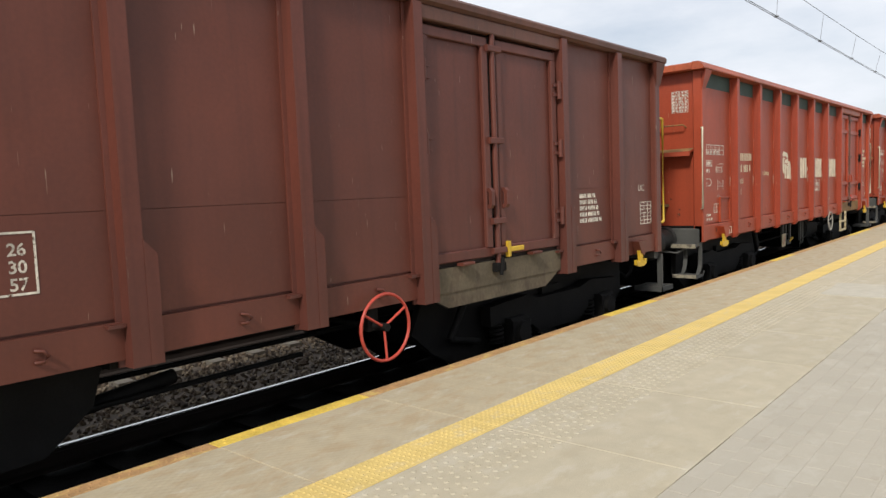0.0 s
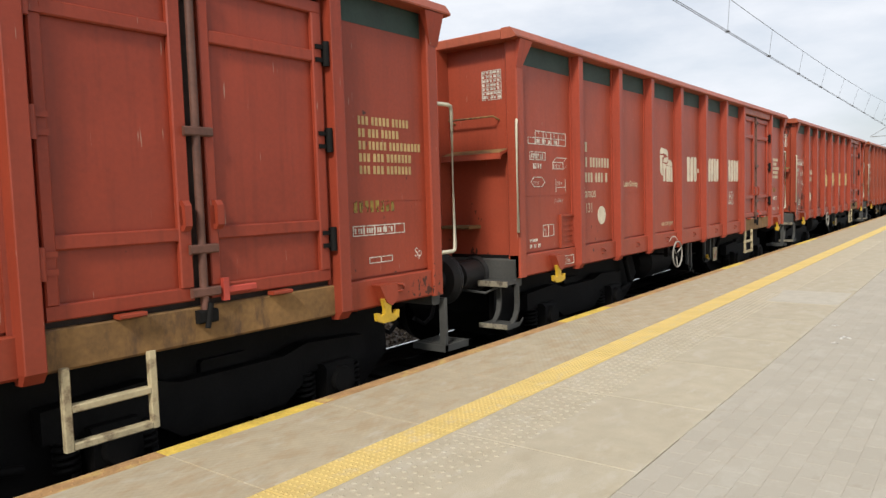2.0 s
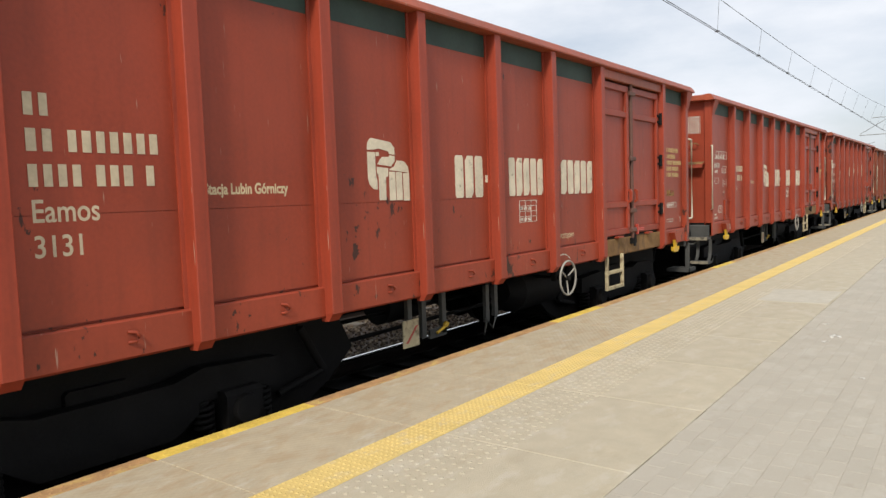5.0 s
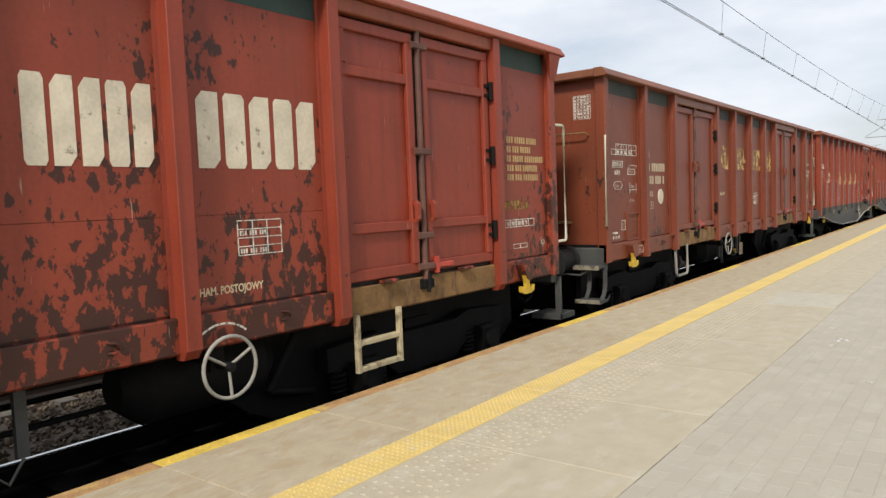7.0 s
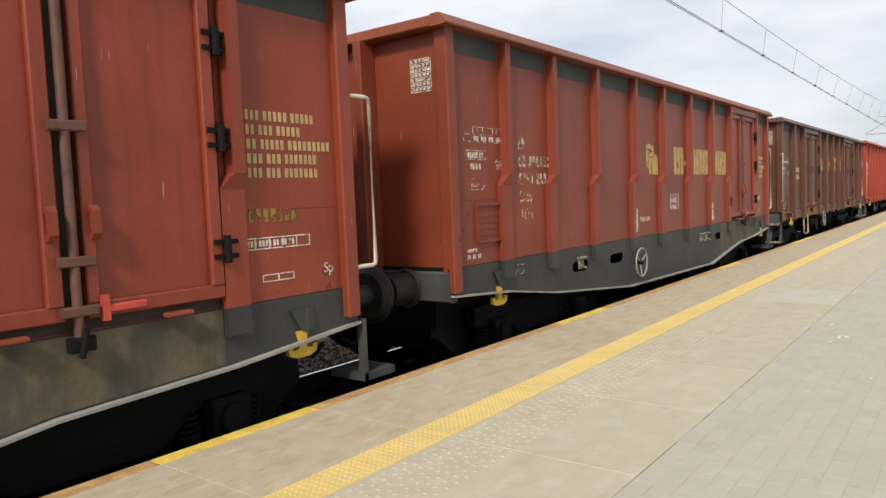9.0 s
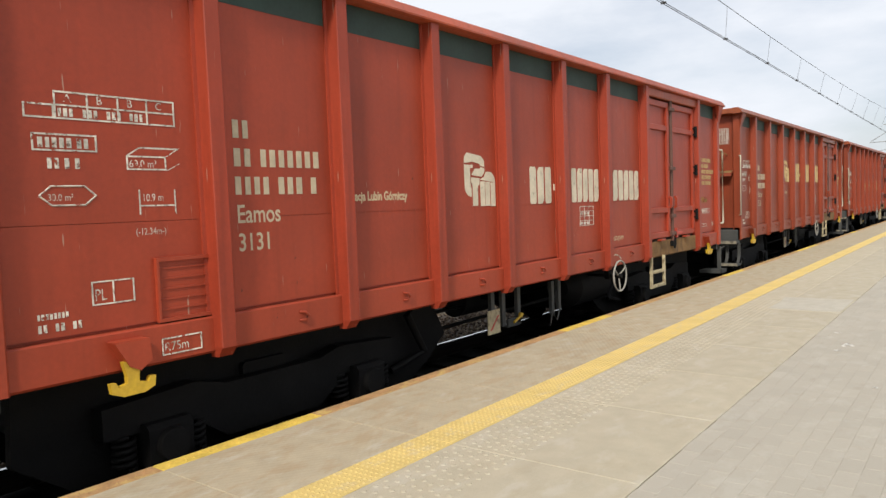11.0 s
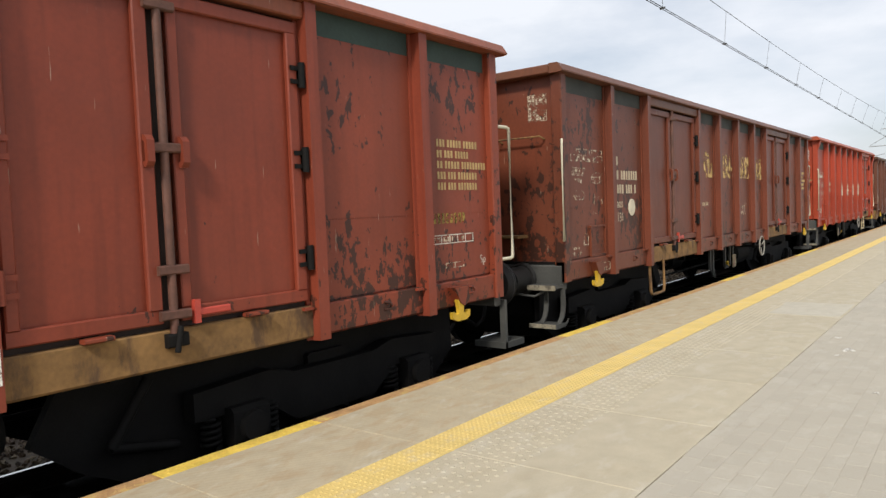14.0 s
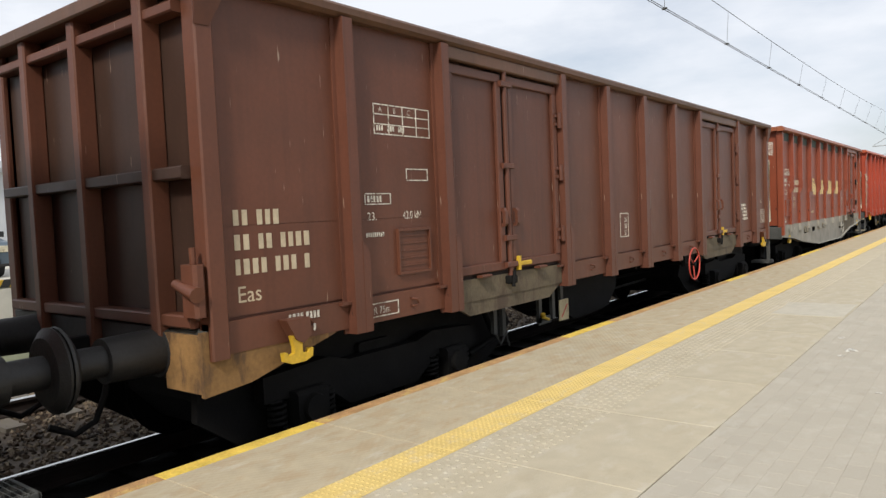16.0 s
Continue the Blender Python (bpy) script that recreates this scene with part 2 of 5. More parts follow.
MARK = material("worn_white_lettering", (0.56, 0.52, 0.44), 0.7, 0, 0.45, 9, 45, 0.1)
LADDER = grimed(material("muddy_cream_enamel", (0.42, 0.35, 0.21), 0.6, 0, 0.25, 6, 50, 0.15), (0.12, 0.075, 0.04), 0.8, 8.0, (1, 1, 1), 0.50)
BRACKET = grimed(material("dirty_pale_bracket", (0.24, 0.21, 0.15), 0.7, 0, 0.3, 9, 50, 0.2), (0.05, 0.04, 0.03), 0.8, 14.0, (1, 1, 1), 0.48)
MARK_PLAIN = material("beige_lettering", (0.47, 0.39, 0.27), 0.75, 0, 0.2, 9, 45, 0.1)
MARK_GOLD = material("dull_gold_lettering", (0.40, 0.28, 0.12), 0.75, 0, 0.25, 9, 45, 0.1)
MUD_FILM = flaked(grimed(material("dried_mud_film", (0.10, 0.078, 0.048), 0.9, 0, 0.4, 3, 30, 0.3), (0.05, 0.042, 0.032), 0.8, 3.0, (1, 1, 0.35), 0.48), 1.5, 1.5)
MARK_CREAM = material("worn_cream_lettering", (0.56, 0.42, 0.19), 0.7, 0, 0.3, 6, 45, 0.1)
MARK_WHITE = material("fresh_white_lettering", (0.60, 0.53, 0.40), 0.7, 0, 0.2, 6, 45, 0.1)
MARK_TAN = flaked(material("tan_lettering", (0.43, 0.28, 0.105), 0.75, 0, 0.3, 6, 45, 0.1), 1.1, 9.0)
MARK_OLIVE = flaked(material("olive_stencil", (0.24, 0.16, 0.03), 0.7, 0, 0.4, 6, 45, 0.1), 0.55)
MARK_WORN = flaked(material("flaking_cream_lettering", (0.50, 0.34, 0.13), 0.7, 0, 0.3, 6, 45, 0.1), 0.5, 7.0)
MARK_FAINT = flaked(material("faint_lettering", (0.50, 0.42, 0.31), 0.75, 0, 0.3, 6, 45, 0.1), 0.42, 18.0)
SMEAR = streaked(material("run_down_whitewash", (0.42, 0.39, 0.34), 0.8, 0, 0.3, 6, 45, 0.1), 0.7)
flaked(MARK, 0.85, 30.0)
flaked(MARK_CREAM, 1.3, 9.0)
flaked(MARK_WHITE, 1.3, 9.0)
BAND = material("dark_green_band", (0.020, 0.040, 0.030), 0.65, 0, 0.35, 3, 30, 0.1)
BAND_DULL = material("dull_green_band", (0.035, 0.038, 0.032), 0.7, 0, 0.35, 3, 30, 0.1)
RAIL = material("polished_rail", (0.62, 0.62, 0.60), 0.25, 1.0, 0.1, 4, 40, 0.05)
RAIL_SIDE = material("rusty_rail_web", (0.020, 0.013, 0.010), 0.8, 0.2, 0.3, 4, 40, 0.2)
CONCRETE = each_its_own(scuffed(scuffed(material("tan_concrete", (0.440, 0.387, 0.282), 0.85, 0, 0.09, 7.0, 90, 0.3, 150), (0.50, 0.46, 0.37), 0.55, 7.0, (1.0, 0.45, 1.0), 0.53), (0.36, 0.30, 0.20), 0.35, 6.0, (1.0, 0.5, 1.0), 0.55), 0.025)
CONCRETE_TREAD = ribbed(each_its_own(scuffed(scuffed(material("ribbed_tan_concrete", (0.415, 0.352, 0.240), 0.85, 0, 0.10, 7.0, 90, 0.3, 150), (0.49, 0.45, 0.36), 0.55, 8.0, (1.0, 0.45, 1.0), 0.54), (0.36, 0.255, 0.14), 0.45, 7.0, (1.3, 0.5, 1.0), 0.50), 0.03))
CONCRETE_EDGE = scuffed(material("rust_dusted_concrete", (0.37, 0.215, 0.090), 0.9, 0, 0.3, 9, 60, 0.35, 90), (0.52, 0.39, 0.12), 0.8, 9.0, (1, 0.5, 1), 0.53)
WALL = material("old_grey_concrete", (0.10, 0.095, 0.085), 0.9, 0, 0.3, 2, 50, 0.4, 40)
TACTILE = scuffed(material("yellow_tactile_tile", (0.60, 0.445, 0.155), 0.8, 0, 0.12, 5, 60, 0.2, 90), (0.52, 0.43, 0.26), 0.6, 11.0, (1, 0.6, 1), 0.54)
EDGE_YELLOW = material("worn_yellow_edge", (0.60, 0.42, 0.07), 0.85, 0, 0.3, 7, 60, 0.3, 90)
def pavers(island):
    return each_its_own(scuffed(scuffed(material("grey_paving", (0.405, 0.368, 0.298), 0.9, 0, 0.06, 2.0, 90, 0.3, 120), (0.46, 0.43, 0.36), 0.5, 5.0, (1, 0.6, 1), 0.52), (0.33, 0.285, 0.215), 0.4, 9.0, (1, 0.6, 1), 0.58), 0.035, island)


PAVING, PAVING_REST = pavers(False), pavers(True)
BALLAST = material("ballast_stone", (0.070, 0.052, 0.036), 0.95, 0, 0.5, 4, 22, 0.6, 25)
GROUND = material("dusty_grass_and_soil", (0.12, 0.125, 0.07), 0.95, 0, 0.3, 0.3, 6, 0.4, 12)
WIRE = material("weathered_copper_wire", (0.10, 0.10, 0.10), 0.6, 0.6, 0.2, 3, 40, 0.1)
MAST = material("galvanised_mast", (0.34, 0.35, 0.35), 0.55, 0.4, 0.2, 2, 40, 0.1)
SAND = material("joint_sand", (0.35, 0.315, 0.25), 0.95, 0, 0.25, 5, 60, 0.3)
GLASS_DARK = material("dark_car_glass", (0.02, 0.022, 0.025), 0.08, 0.0, 0.1, 3, 30, 0.0)
VAN = material("grey_blue_car_paint", (0.10, 0.13, 0.16), 0.3, 0.2, 0.08, 1, 30, 0.0)
HALL = material("pale_grey_cladding", (0.46, 0.48, 0.50), 0.6, 0, 0.08, 0.5, 20, 0.1)
SPLASH = flaked(material("splashed_white_paint", (0.66, 0.64, 0.58), 0.8, 0, 0.2, 9, 60, 0.2), 0.55, 30.0)
MORTAR = scuffed(material("pale_mortar", (0.465, 0.43, 0.35), 0.9, 0, 0.1, 7, 90, 0.3, 120), (0.43, 0.39, 0.30), 0.6, 8.0, (1, 0.6, 1), 0.5)
LIME = material("whitewashed_concrete", (0.55, 0.52, 0.45), 0.9, 0, 0.2, 1.5, 40, 0.3)
BLACK = material("black_edge_paint", (0.02, 0.02, 0.02), 0.7, 0, 0.2, 5, 50, 0.1)
OLD_SLEEPER = material("dusty_old_sleeper", (0.13, 0.112, 0.088), 0.9, 0, 0.3, 4, 40, 0.3)
SLEEPER = material("concrete_sleeper", (0.25, 0.235, 0.20), 0.9, 0, 0.25, 4, 40, 0.3)

# ---------------------------------------------------------------- shapes


class Geo:
    """Collects faces and makes one mesh of them."""

    def __init__(self):
        self.v, self.f, self.s = [], [], []

    def add(self, verts, faces, smooth=False):
        k = len(self.v)
        self.v += [tuple(p) for p in verts]
        self.f += [tuple(i + k for i in q) for q in faces]
        self.s += [smooth] * len(faces)
        return self

    def box(self, x0, x1, y0, y1, z0, z1, c=0.0):
        """A box; c chamfers the four edges that run along its longest side."""
        if c:
            d = (x1 - x0, y1 - y0, z1 - z0)
            ax = d.index(max(d))
            lo, hi = [(y0, z0, y1, z1, x0, x1), (x0, z0, x1, z1, y0, y1), (x0, y0, x1, y1, z0, z1)][ax][:4], \
                [(x0, x1), (y0, y1), (z0, z1)][ax]
            a0, b0, a1, b1 = lo
            prof = [(a0 + c, b0), (a1 - c, b0), (a1, b0 + c), (a1, b1 - c), (a1 - c, b1), (a0 + c, b1), (a0, b1 - c), (a0, b0 + c)]
            return self.ext(prof, "xyz"[ax], *hi)
        v = [(x, y, z) for x in (x0, x1) for y in (y0, y1) for z in (z0, z1)]
        return self.add(v, [(0, 1, 3, 2), (4, 6, 7, 5), (0, 4, 5, 1), (2, 3, 7, 6), (0, 2, 6, 4), (1, 5, 7, 3)])

    def ext(self, prof, axis, s0, s1):
        """A profile drawn in the other two axes, drawn out from s0 to s1."""
        def at(a, b, s):
            return {"x": (s, a, b), "y": (a, s, b), "z": (a, b, s)}[axis]
        n = len(prof)
        v = [at(a, b, s0) for a, b in prof] + [at(a, b, s1) for a, b in prof]
        return self.add(v, [tuple(range(n)), tuple(range(2 * n - 1, n - 1, -1))] +
                        [(i, (i + 1) % n, n + (i + 1) % n, n + i) for i in range(n)])

    def rod(self, p, q, r, r2=None, seg=10):
        p, q = Vector(p), Vector(q)
        r2 = r if r2 is None else r2
        turn = (q - p).to_track_quat("Z", "Y").to_matrix()
        ring = [(math.cos(2 * math.pi * i / seg), math.sin(2 * math.pi * i / seg)) for i in range(seg)]
        v = [p + turn @ Vector((r * a, r * b, 0)) for a, b in ring] + [q + turn @ Vector((r2 * a, r2 * b, 0)) for a, b in ring]
        self.add(v, [(i, (i + 1) % seg, seg + (i + 1) % seg, seg + i) for i in range(seg)], True)
        return self.add(v, [tuple(range(seg - 1, -1, -1)), tuple(range(seg, 2 * seg))])

    def pipe(self, pts, r, seg=8):
        """A bent round bar through the points."""
        pts = [Vector(p) for p in pts]
        rings = []
        for i, p in enumerate(pts):
            a, b = pts[max(i - 1, 0)], pts[min(i + 1, len(pts) - 1)]
            turn = (b - a).to_track_quat("Z", "Y").to_matrix()
            rings.append([p + turn @ Vector((r * math.cos(2 * math.pi * j / seg), r * math.sin(2 * math.pi * j / seg), 0)) for j in range(seg)])
        k = len(pts)
        v = [x for ring in rings for x in ring]
        self.add(v, [(i * seg + j, i * seg + (j + 1) % seg, (i + 1) * seg + (j + 1) % seg, (i + 1) * seg + j)
                     for i in range(k - 1) for j in range(seg)], True)
        return self.add(rings[0] + rings[-1], [tuple(range(seg - 1, -1, -1)), tuple(range(seg, 2 * seg))])

    def ring(self, c, R, r, n=28, seg=8):
        """A hoop round the x axis."""
        v = [(c[0] + r * math.sin(b), c[1] + (R + r * math.cos(b)) * math.cos(a), c[2] + (R + r * math.cos(b)) * math.sin(a))
             for a in [2 * math.pi * i / n for i in range(n)] for b in [2 * math.pi * j / seg for j in range(seg)]]
        return self.add(v, [(i * seg + j, i * seg + (j + 1) % seg, ((i + 1) % n) * seg + (j + 1) % seg, ((i + 1) % n) * seg + j)
                            for i in range(n) for j in range(seg)], True)

    def mesh(self, name):
        me = bpy.data.meshes.new(name)
        me.from_pydata(self.v, [], self.f)
        bm = bmesh.new()
        bm.from_mesh(me)
        bmesh.ops.recalc_face_normals(bm, faces=bm.faces)
        bm.to_mesh(me)
        bm.free()
        me.polygons.foreach_set("use_smooth", self.s)
        return me


def thing(name, geo, mat, label, category, group="", kind=""):
    me = geo.mesh(name)
    me.materials.append(mat)
    return tagged(new(name, me), label, category, group, kind)


def part(name, geo, mat, parent, label=""):
    me = geo.mesh(name)
    me.materials.append(mat)
    ob = new(name, me)
    ob.parent = parent
    return tagged(ob, label)


def lettering(text, size, bold=0.0):
    """Flat built-in-font letters as points and faces in a plane, left end at 0, foot at 0."""
    cu = bpy.data.curves.new("letters", "FONT")
    cu.body, cu.size, cu.offset = text, size, bold * size
    ob = bpy.data.objects.new("letters", cu)
    me = bpy.data.meshes.new_from_object(ob)
    v = [tuple(p.co) for p in me.vertices]
    f = [tuple(p.vertices) for p in me.polygons]
    bpy.data.objects.remove(ob)
    bpy.data.meshes.remove(me)
    return v, f

# ---------------------------------------------------------------- the setting
EDGE, AXIS, RAIL_TOP = -3.50, -5.17, -0.55
YN, YF = -40.0, 420.0

ground = Geo()
ground.add([(-1500, -1500, -1.12), (1500, -1500, -1.12), (1500, 2500, -1.12), (-1500, 2500, -1.12)], [(0, 1, 2, 3)])
thing("ground", ground, GROUND, "flat dusty ground with thin dry grass", "ground", kind="structure")

core = Geo().box(EDGE + 0.03, 7.0, YN, YF, -1.12, -0.06).box(EDGE + 0.012, EDGE + 0.14, YN, YF, -0.30, -0.07)
platform = thing("platform", core, WALL, "station platform with a dark concrete retaining wall", "platform", kind="structure")

# one slab reaches from the edge across the yellow strip to the paving
SLAB, FIRST = 1.11, 1.94
STRIP0, STRIP1, PAVE = -2.59, -2.35, -1.27


def slab_meshes():
    g = 0.002
    y0, y1 = g, SLAB - g
    def top(x0, x1, z):
        c = 0.004
        return Geo().add([(x0, y0, -0.08), (x1, y0, -0.08), (x1, y1, -0.08), (x0, y1, -0.08),
                          (x0, y0, z - c), (x1, y0, z - c), (x1, y1, z - c), (x0, y1, z - c),
                          (x0 + c, y0 + c, z), (x1 - c, y0 + c, z), (x1 - c, y1 - c, z), (x0 + c, y1 - c, z)],
                         [(3, 2, 1, 0), (0, 1, 5, 4), (1, 2, 6, 5), (2, 3, 7, 6), (3, 0, 4, 7),
                          (4, 5, 9, 8), (5, 6, 10, 9), (6, 7, 11, 10), (7, 4, 8, 11), (8, 9, 10, 11)])
    edge = top(EDGE, EDGE + 0.11, 0.001)
    for i in range(22):          # raised studs along the nosing
        for j in range(2):
            cx, cy = EDGE + 0.035 + 0.045 * j, 0.03 + 0.0485 * i + 0.024 * j
            edge.add([(cx - 0.012, cy, 0.001), (cx, cy - 0.012, 0.001), (cx + 0.012, cy, 0.001), (cx, cy + 0.012, 0.001), (cx, cy, 0.007)],
                     [(0, 1, 4), (1, 2, 4), (2, 3, 4), (3, 0, 4)])
    strip = top(STRIP0, STRIP1, 0.002)
    for i in range(27):          # studs of the warning strip
        for j in range(7):
            cx, cy = STRIP0 + 0.020 + 0.0333 * j, 0.024 + 0.041 * i
            strip.add([(cx - 0.012, cy, 0.002), (cx, cy - 0.012, 0.002), (cx + 0.012, cy, 0.002), (cx, cy + 0.012, 0.002), (cx, cy, 0.008)],
                      [(0, 1, 4), (1, 2, 4), (2, 3, 4), (3, 0, 4)])
    dots = top(STRIP1 + 0.003, PAVE, 0.0)
    for i in range(14):          # low pale studs beside the strip
        for j in range(8):
            cx, cy = STRIP1 + 0.05 + 0.052 * j, 0.05 + 0.078 * i + 0.02 * (j % 2)
            dots.add([(cx + 0.016 * math.cos(a), cy + 0.016 * math.sin(a), 0.0) for a in [k * math.pi / 3 for k in range(6)]] +
                     [(cx + 0.009 * math.cos(a), cy + 0.009 * math.sin(a), 0.004) for a in [k * math.pi / 3 for k in range(6)]],
                     [(k, (k + 1) % 6, 6 + (k + 1) % 6, 6 + k) for k in range(6)] + [(6, 7, 8, 9, 10, 11)])
    return {"nosing": edge, "slab": top(EDGE + 0.113, STRIP0 - 0.003, 0.0), "strip": strip,
            "dotted_slab": dots, "plain_slab": top(STRIP1 + 0.003, PAVE, 0.0)}


def lay_platform():
    meshes = {}
    mats = {"nosing": CONCRETE_EDGE, "slab": CONCRETE_TREAD, "strip": TACTILE, "dotted_slab": CONCRETE, "plain_slab": CONCRETE}
    for key, g in slab_meshes().items():
        meshes[key] = g.mesh(key)
        meshes[key].materials.append(mats[key])
    yellow_edge = meshes["nosing"].copy()
    yellow_edge.materials[0] = EDGE_YELLOW
    bright = {-2, 0, 4, 9, 14, 15, 21}
    for i in range(-6, 44):
        for key in ("nosing", "slab", "strip", "dotted_slab" if i < 16 else "plain_slab"):
            me = yellow_edge if key == "nosing" and i in bright else meshes[key]
            ob = new("slab" if "slab" in key else key, me)
            ob.location = (0, FIRST + SLAB * i, 0)
            ob.parent = platform
    # the rest of the platform, far off and behind
    for y0, y1 in ((YN, FIRST - 6 * SLAB), (FIRST + 44 * SLAB, YF)):
        for key, x0, x1, m in (("nosing", EDGE, EDGE + 0.11, CONCRETE_EDGE), ("slab", EDGE + 0.11, STRIP0, CONCRETE_TREAD),
                               ("strip", STRIP0, STRIP1, TACTILE), ("slab", STRIP1, PAVE, CONCRETE)):
            tagged(part(key, Geo().box(x0, x1, y0, y1, -0.08, 0.0), m, platform), kind="stuff")
    # block paving in running bond
    one = Geo()
    a, b, c = 0.0994, 0.1975, 0.0014
    one.add([(0, 0, -0.08), (a, 0, -0.08), (a, b, -0.08), (0, b, -0.08), (0, 0, -0.0014), (a, 0, -0.0014), (a, b, -0.0014), (0, b, -0.0014),
             (c, c, 0), (a - c, c, 0), (a - c, b - c, 0), (c, b - c, 0)],
            [(3, 2, 1, 0), (0, 1, 5, 4), (1, 2, 6, 5), (2, 3, 7, 6), (3, 0, 4, 7), (4, 5, 9, 8), (5, 6, 10, 9), (6, 7, 11, 10), (7, 4, 8, 11), (8, 9, 10, 11)])
    block = one.mesh("paving_block")
    block.materials.append(PAVING)
    part("joint_sand", Geo().box(PAVE + 0.006, 2.0, 1.0, 16.2, -0.07, -0.0050), SAND, platform)
    rest = Geo()
    rng = random.Random(5)
    for r in range(30):
        if r % 2:            # half blocks close the staggered rows
            for y in (1.0, 15.9):
                rest.box(PAVE + 0.005 + 0.1 * r, PAVE + 0.1044 + 0.1 * r, y, y + 0.0994, -0.08, -0.003)
        for k in range(74 if r % 2 else 75):
            x, y = PAVE + 0.005 + rng.uniform(-0.0025, 0.0025) * (r == 0) + 0.1 * r, 1.0 + 0.2 * k + 0.1 * (r % 2)
            dz = -0.003 + rng.uniform(-0.0005, 0.0005)
            if r < 10 and 2 <= k < 32:
                ob = new("paving_block", block)
                ob.location = (x, y, dz)
                ob.parent = platform
            else:
                rest.add([(p[0] + x, p[1] + y, p[2] + dz) for p in one.v], one.f)
    tagged(part("paving", rest, PAVING_REST, platform, "grey concrete block paving"), kind="stuff")
    mend = [(-2.02, 8.66), (-1.70, 8.63), (-1.29, 8.64), (-1.285, 9.20), (-1.29, 9.68), (-1.62, 9.69), (-2.05, 9.67), (-2.00, 9.2)]
    part("mended_patch", Geo().ext(mend, "z", -0.01, 0.0045), MORTAR, platform, "pale mortar patch")
    # spilt white paint and worn pale patches on the paving
    for x, y, r in ((-0.96, 6.83, 0.055), (-0.99, 6.55, 0.03), (-1.12, 7.4, 0.025), (-0.7, 8.6, 0.04), (-0.6, 5.4, 0.02)):
        pts = []
        for q in range(22):
            u = r * rng.uniform(0.35, 1.15)
            pts.append((x + u * math.cos(q * math.pi / 11), y + 1.5 * u * math.sin(q * math.pi / 11)))
        part("paint_splash", Geo().ext(pts, "z", -0.004, 0.0012), SPLASH, platform, "splash of white paint")
    far = Geo().box(PAVE + 3.006, 7.0, 1.0, 16.0, -0.08, -0.003).box(PAVE + 0.003, 7.0, 16.0, YF, -0.08, -0.003).box(PAVE + 0.003, 7.0, YN, 1.0, -0.08, -0.003)
    tagged(part("paving", far, PAVING, platform), kind="stuff")


def rail_track(axis, name, label, mat):
    t = tagged(new(name), label, "railway track", kind="structure")
    for s in (-1, 1):
        x = axis + s * 0.7535
        w = Geo().ext([(x - 0.075, -0.172), (x + 0.075, -0.172), (x + 0.075, -0.158), (x + 0.012, -0.14), (x + 0.010, -0.05),
                       (x + 0.034, -0.036), (x + 0.034, -0.008), (x - 0.034, -0.008), (x - 0.034, -0.036), (x - 0.010, -0.05), (x - 0.012, -0.14), (x - 0.075, -0.158)], "y", YN, YF)
        w.v = [(p[0], p[1], p[2] + RAIL_TOP) for p in w.v]
        rail = part("rail", w, RAIL_SIDE, t, "steel rail with rusty web")
        part("rail_head", Geo().ext([(x - 0.036, RAIL_TOP - 0.009), (x + 0.036, RAIL_TOP - 0.009), (x + 0.020, RAIL_TOP), (x - 0.020, RAIL_TOP)], "y", YN, YF), RAIL, rail, "polished running surface")
    s = Geo().ext([(-0.13, 0), (0.13, 0), (0.10, 0.2), (-0.10, 0.2)], "x", -1.3, 1.3)
    me = s.mesh("sleeper")
    me.materials.append(mat)
    for i in range(60):
        ob = new("sleeper", me)
        ob.location = (axis, -6 + 0.6 * i, RAIL_TOP - 0.375)
        ob.parent = t
    return t


# the near sleepers take the same painted shade as their bed
rail_track(AXIS, "track", "railway track with concrete sleepers beside the platform", BED_SHADE)
rail_track(AXIS - 4.2, "track", "second railway track with dusty concrete sleepers", OLD_SLEEPER)

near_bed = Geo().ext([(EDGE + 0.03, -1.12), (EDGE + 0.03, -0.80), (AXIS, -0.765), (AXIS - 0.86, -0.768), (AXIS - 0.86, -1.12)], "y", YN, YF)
thing("track_bed", near_bed, BED_SHADE, "ballast under the platform track, painted black for the shade there", "ballast", kind="structure")
bed = Geo().ext([(AXIS - 0.86, -1.12), (AXIS - 0.86, -0.768), (AXIS - 2.1, -0.775), (AXIS - 4.2, -0.765), (AXIS - 6.6, -0.80), (AXIS - 7.6, -1.12)], "y", YN, YF)
thing("ballast_bed", bed, BALLAST, "bed of crushed grey-brown track ballast", "ballast", kind="structure")


def loose_stones():
    """Separate stones on the bed, many and small."""
    rng = np.random.default_rng(3)
    g = Geo()
    n = 34000
    xs = rng.uniform(AXIS - 6.4, AXIS - 0.86, n)
    ys = -2 + 26 * rng.random(n) ** 1.4
    zs = np.interp(xs, [AXIS - 6.6, AXIS - 4.2, AXIS - 2.1, AXIS, EDGE], [-0.80, -0.765, -0.775, -0.765, -0.80])
    corners = np.array([(1, 0, 0), (-1, 0, 0), (0, 1, 0), (0, -1, 0), (0, 0, 1), (0, 0, -1)], float)
    faces = [(0, 2, 4), (2, 1, 4), (1, 3, 4), (3, 0, 4), (2, 0, 5), (1, 2, 5), (3, 1, 5), (0, 3, 5)]
    size = rng.uniform(0.018, 0.042, (n, 1, 1)) * rng.uniform(0.6, 1.25, (n, 1, 3))
    q = rng.normal(size=(n, 3, 3))
    q, _ = np.linalg.qr(q)
    pts = (corners[None] * rng.uniform(0.75, 1.2, (n, 6, 1)) * size) @ q + np.stack([xs, ys, zs + 0.012], 1)[:, None]
    v = pts.reshape(-1, 3).tolist()
    f = [(a + 6 * i, b + 6 * i, c + 6 * i) for i in range(n) for a, b, c in faces]
    me = bpy.data.meshes.new("ballast_stones")
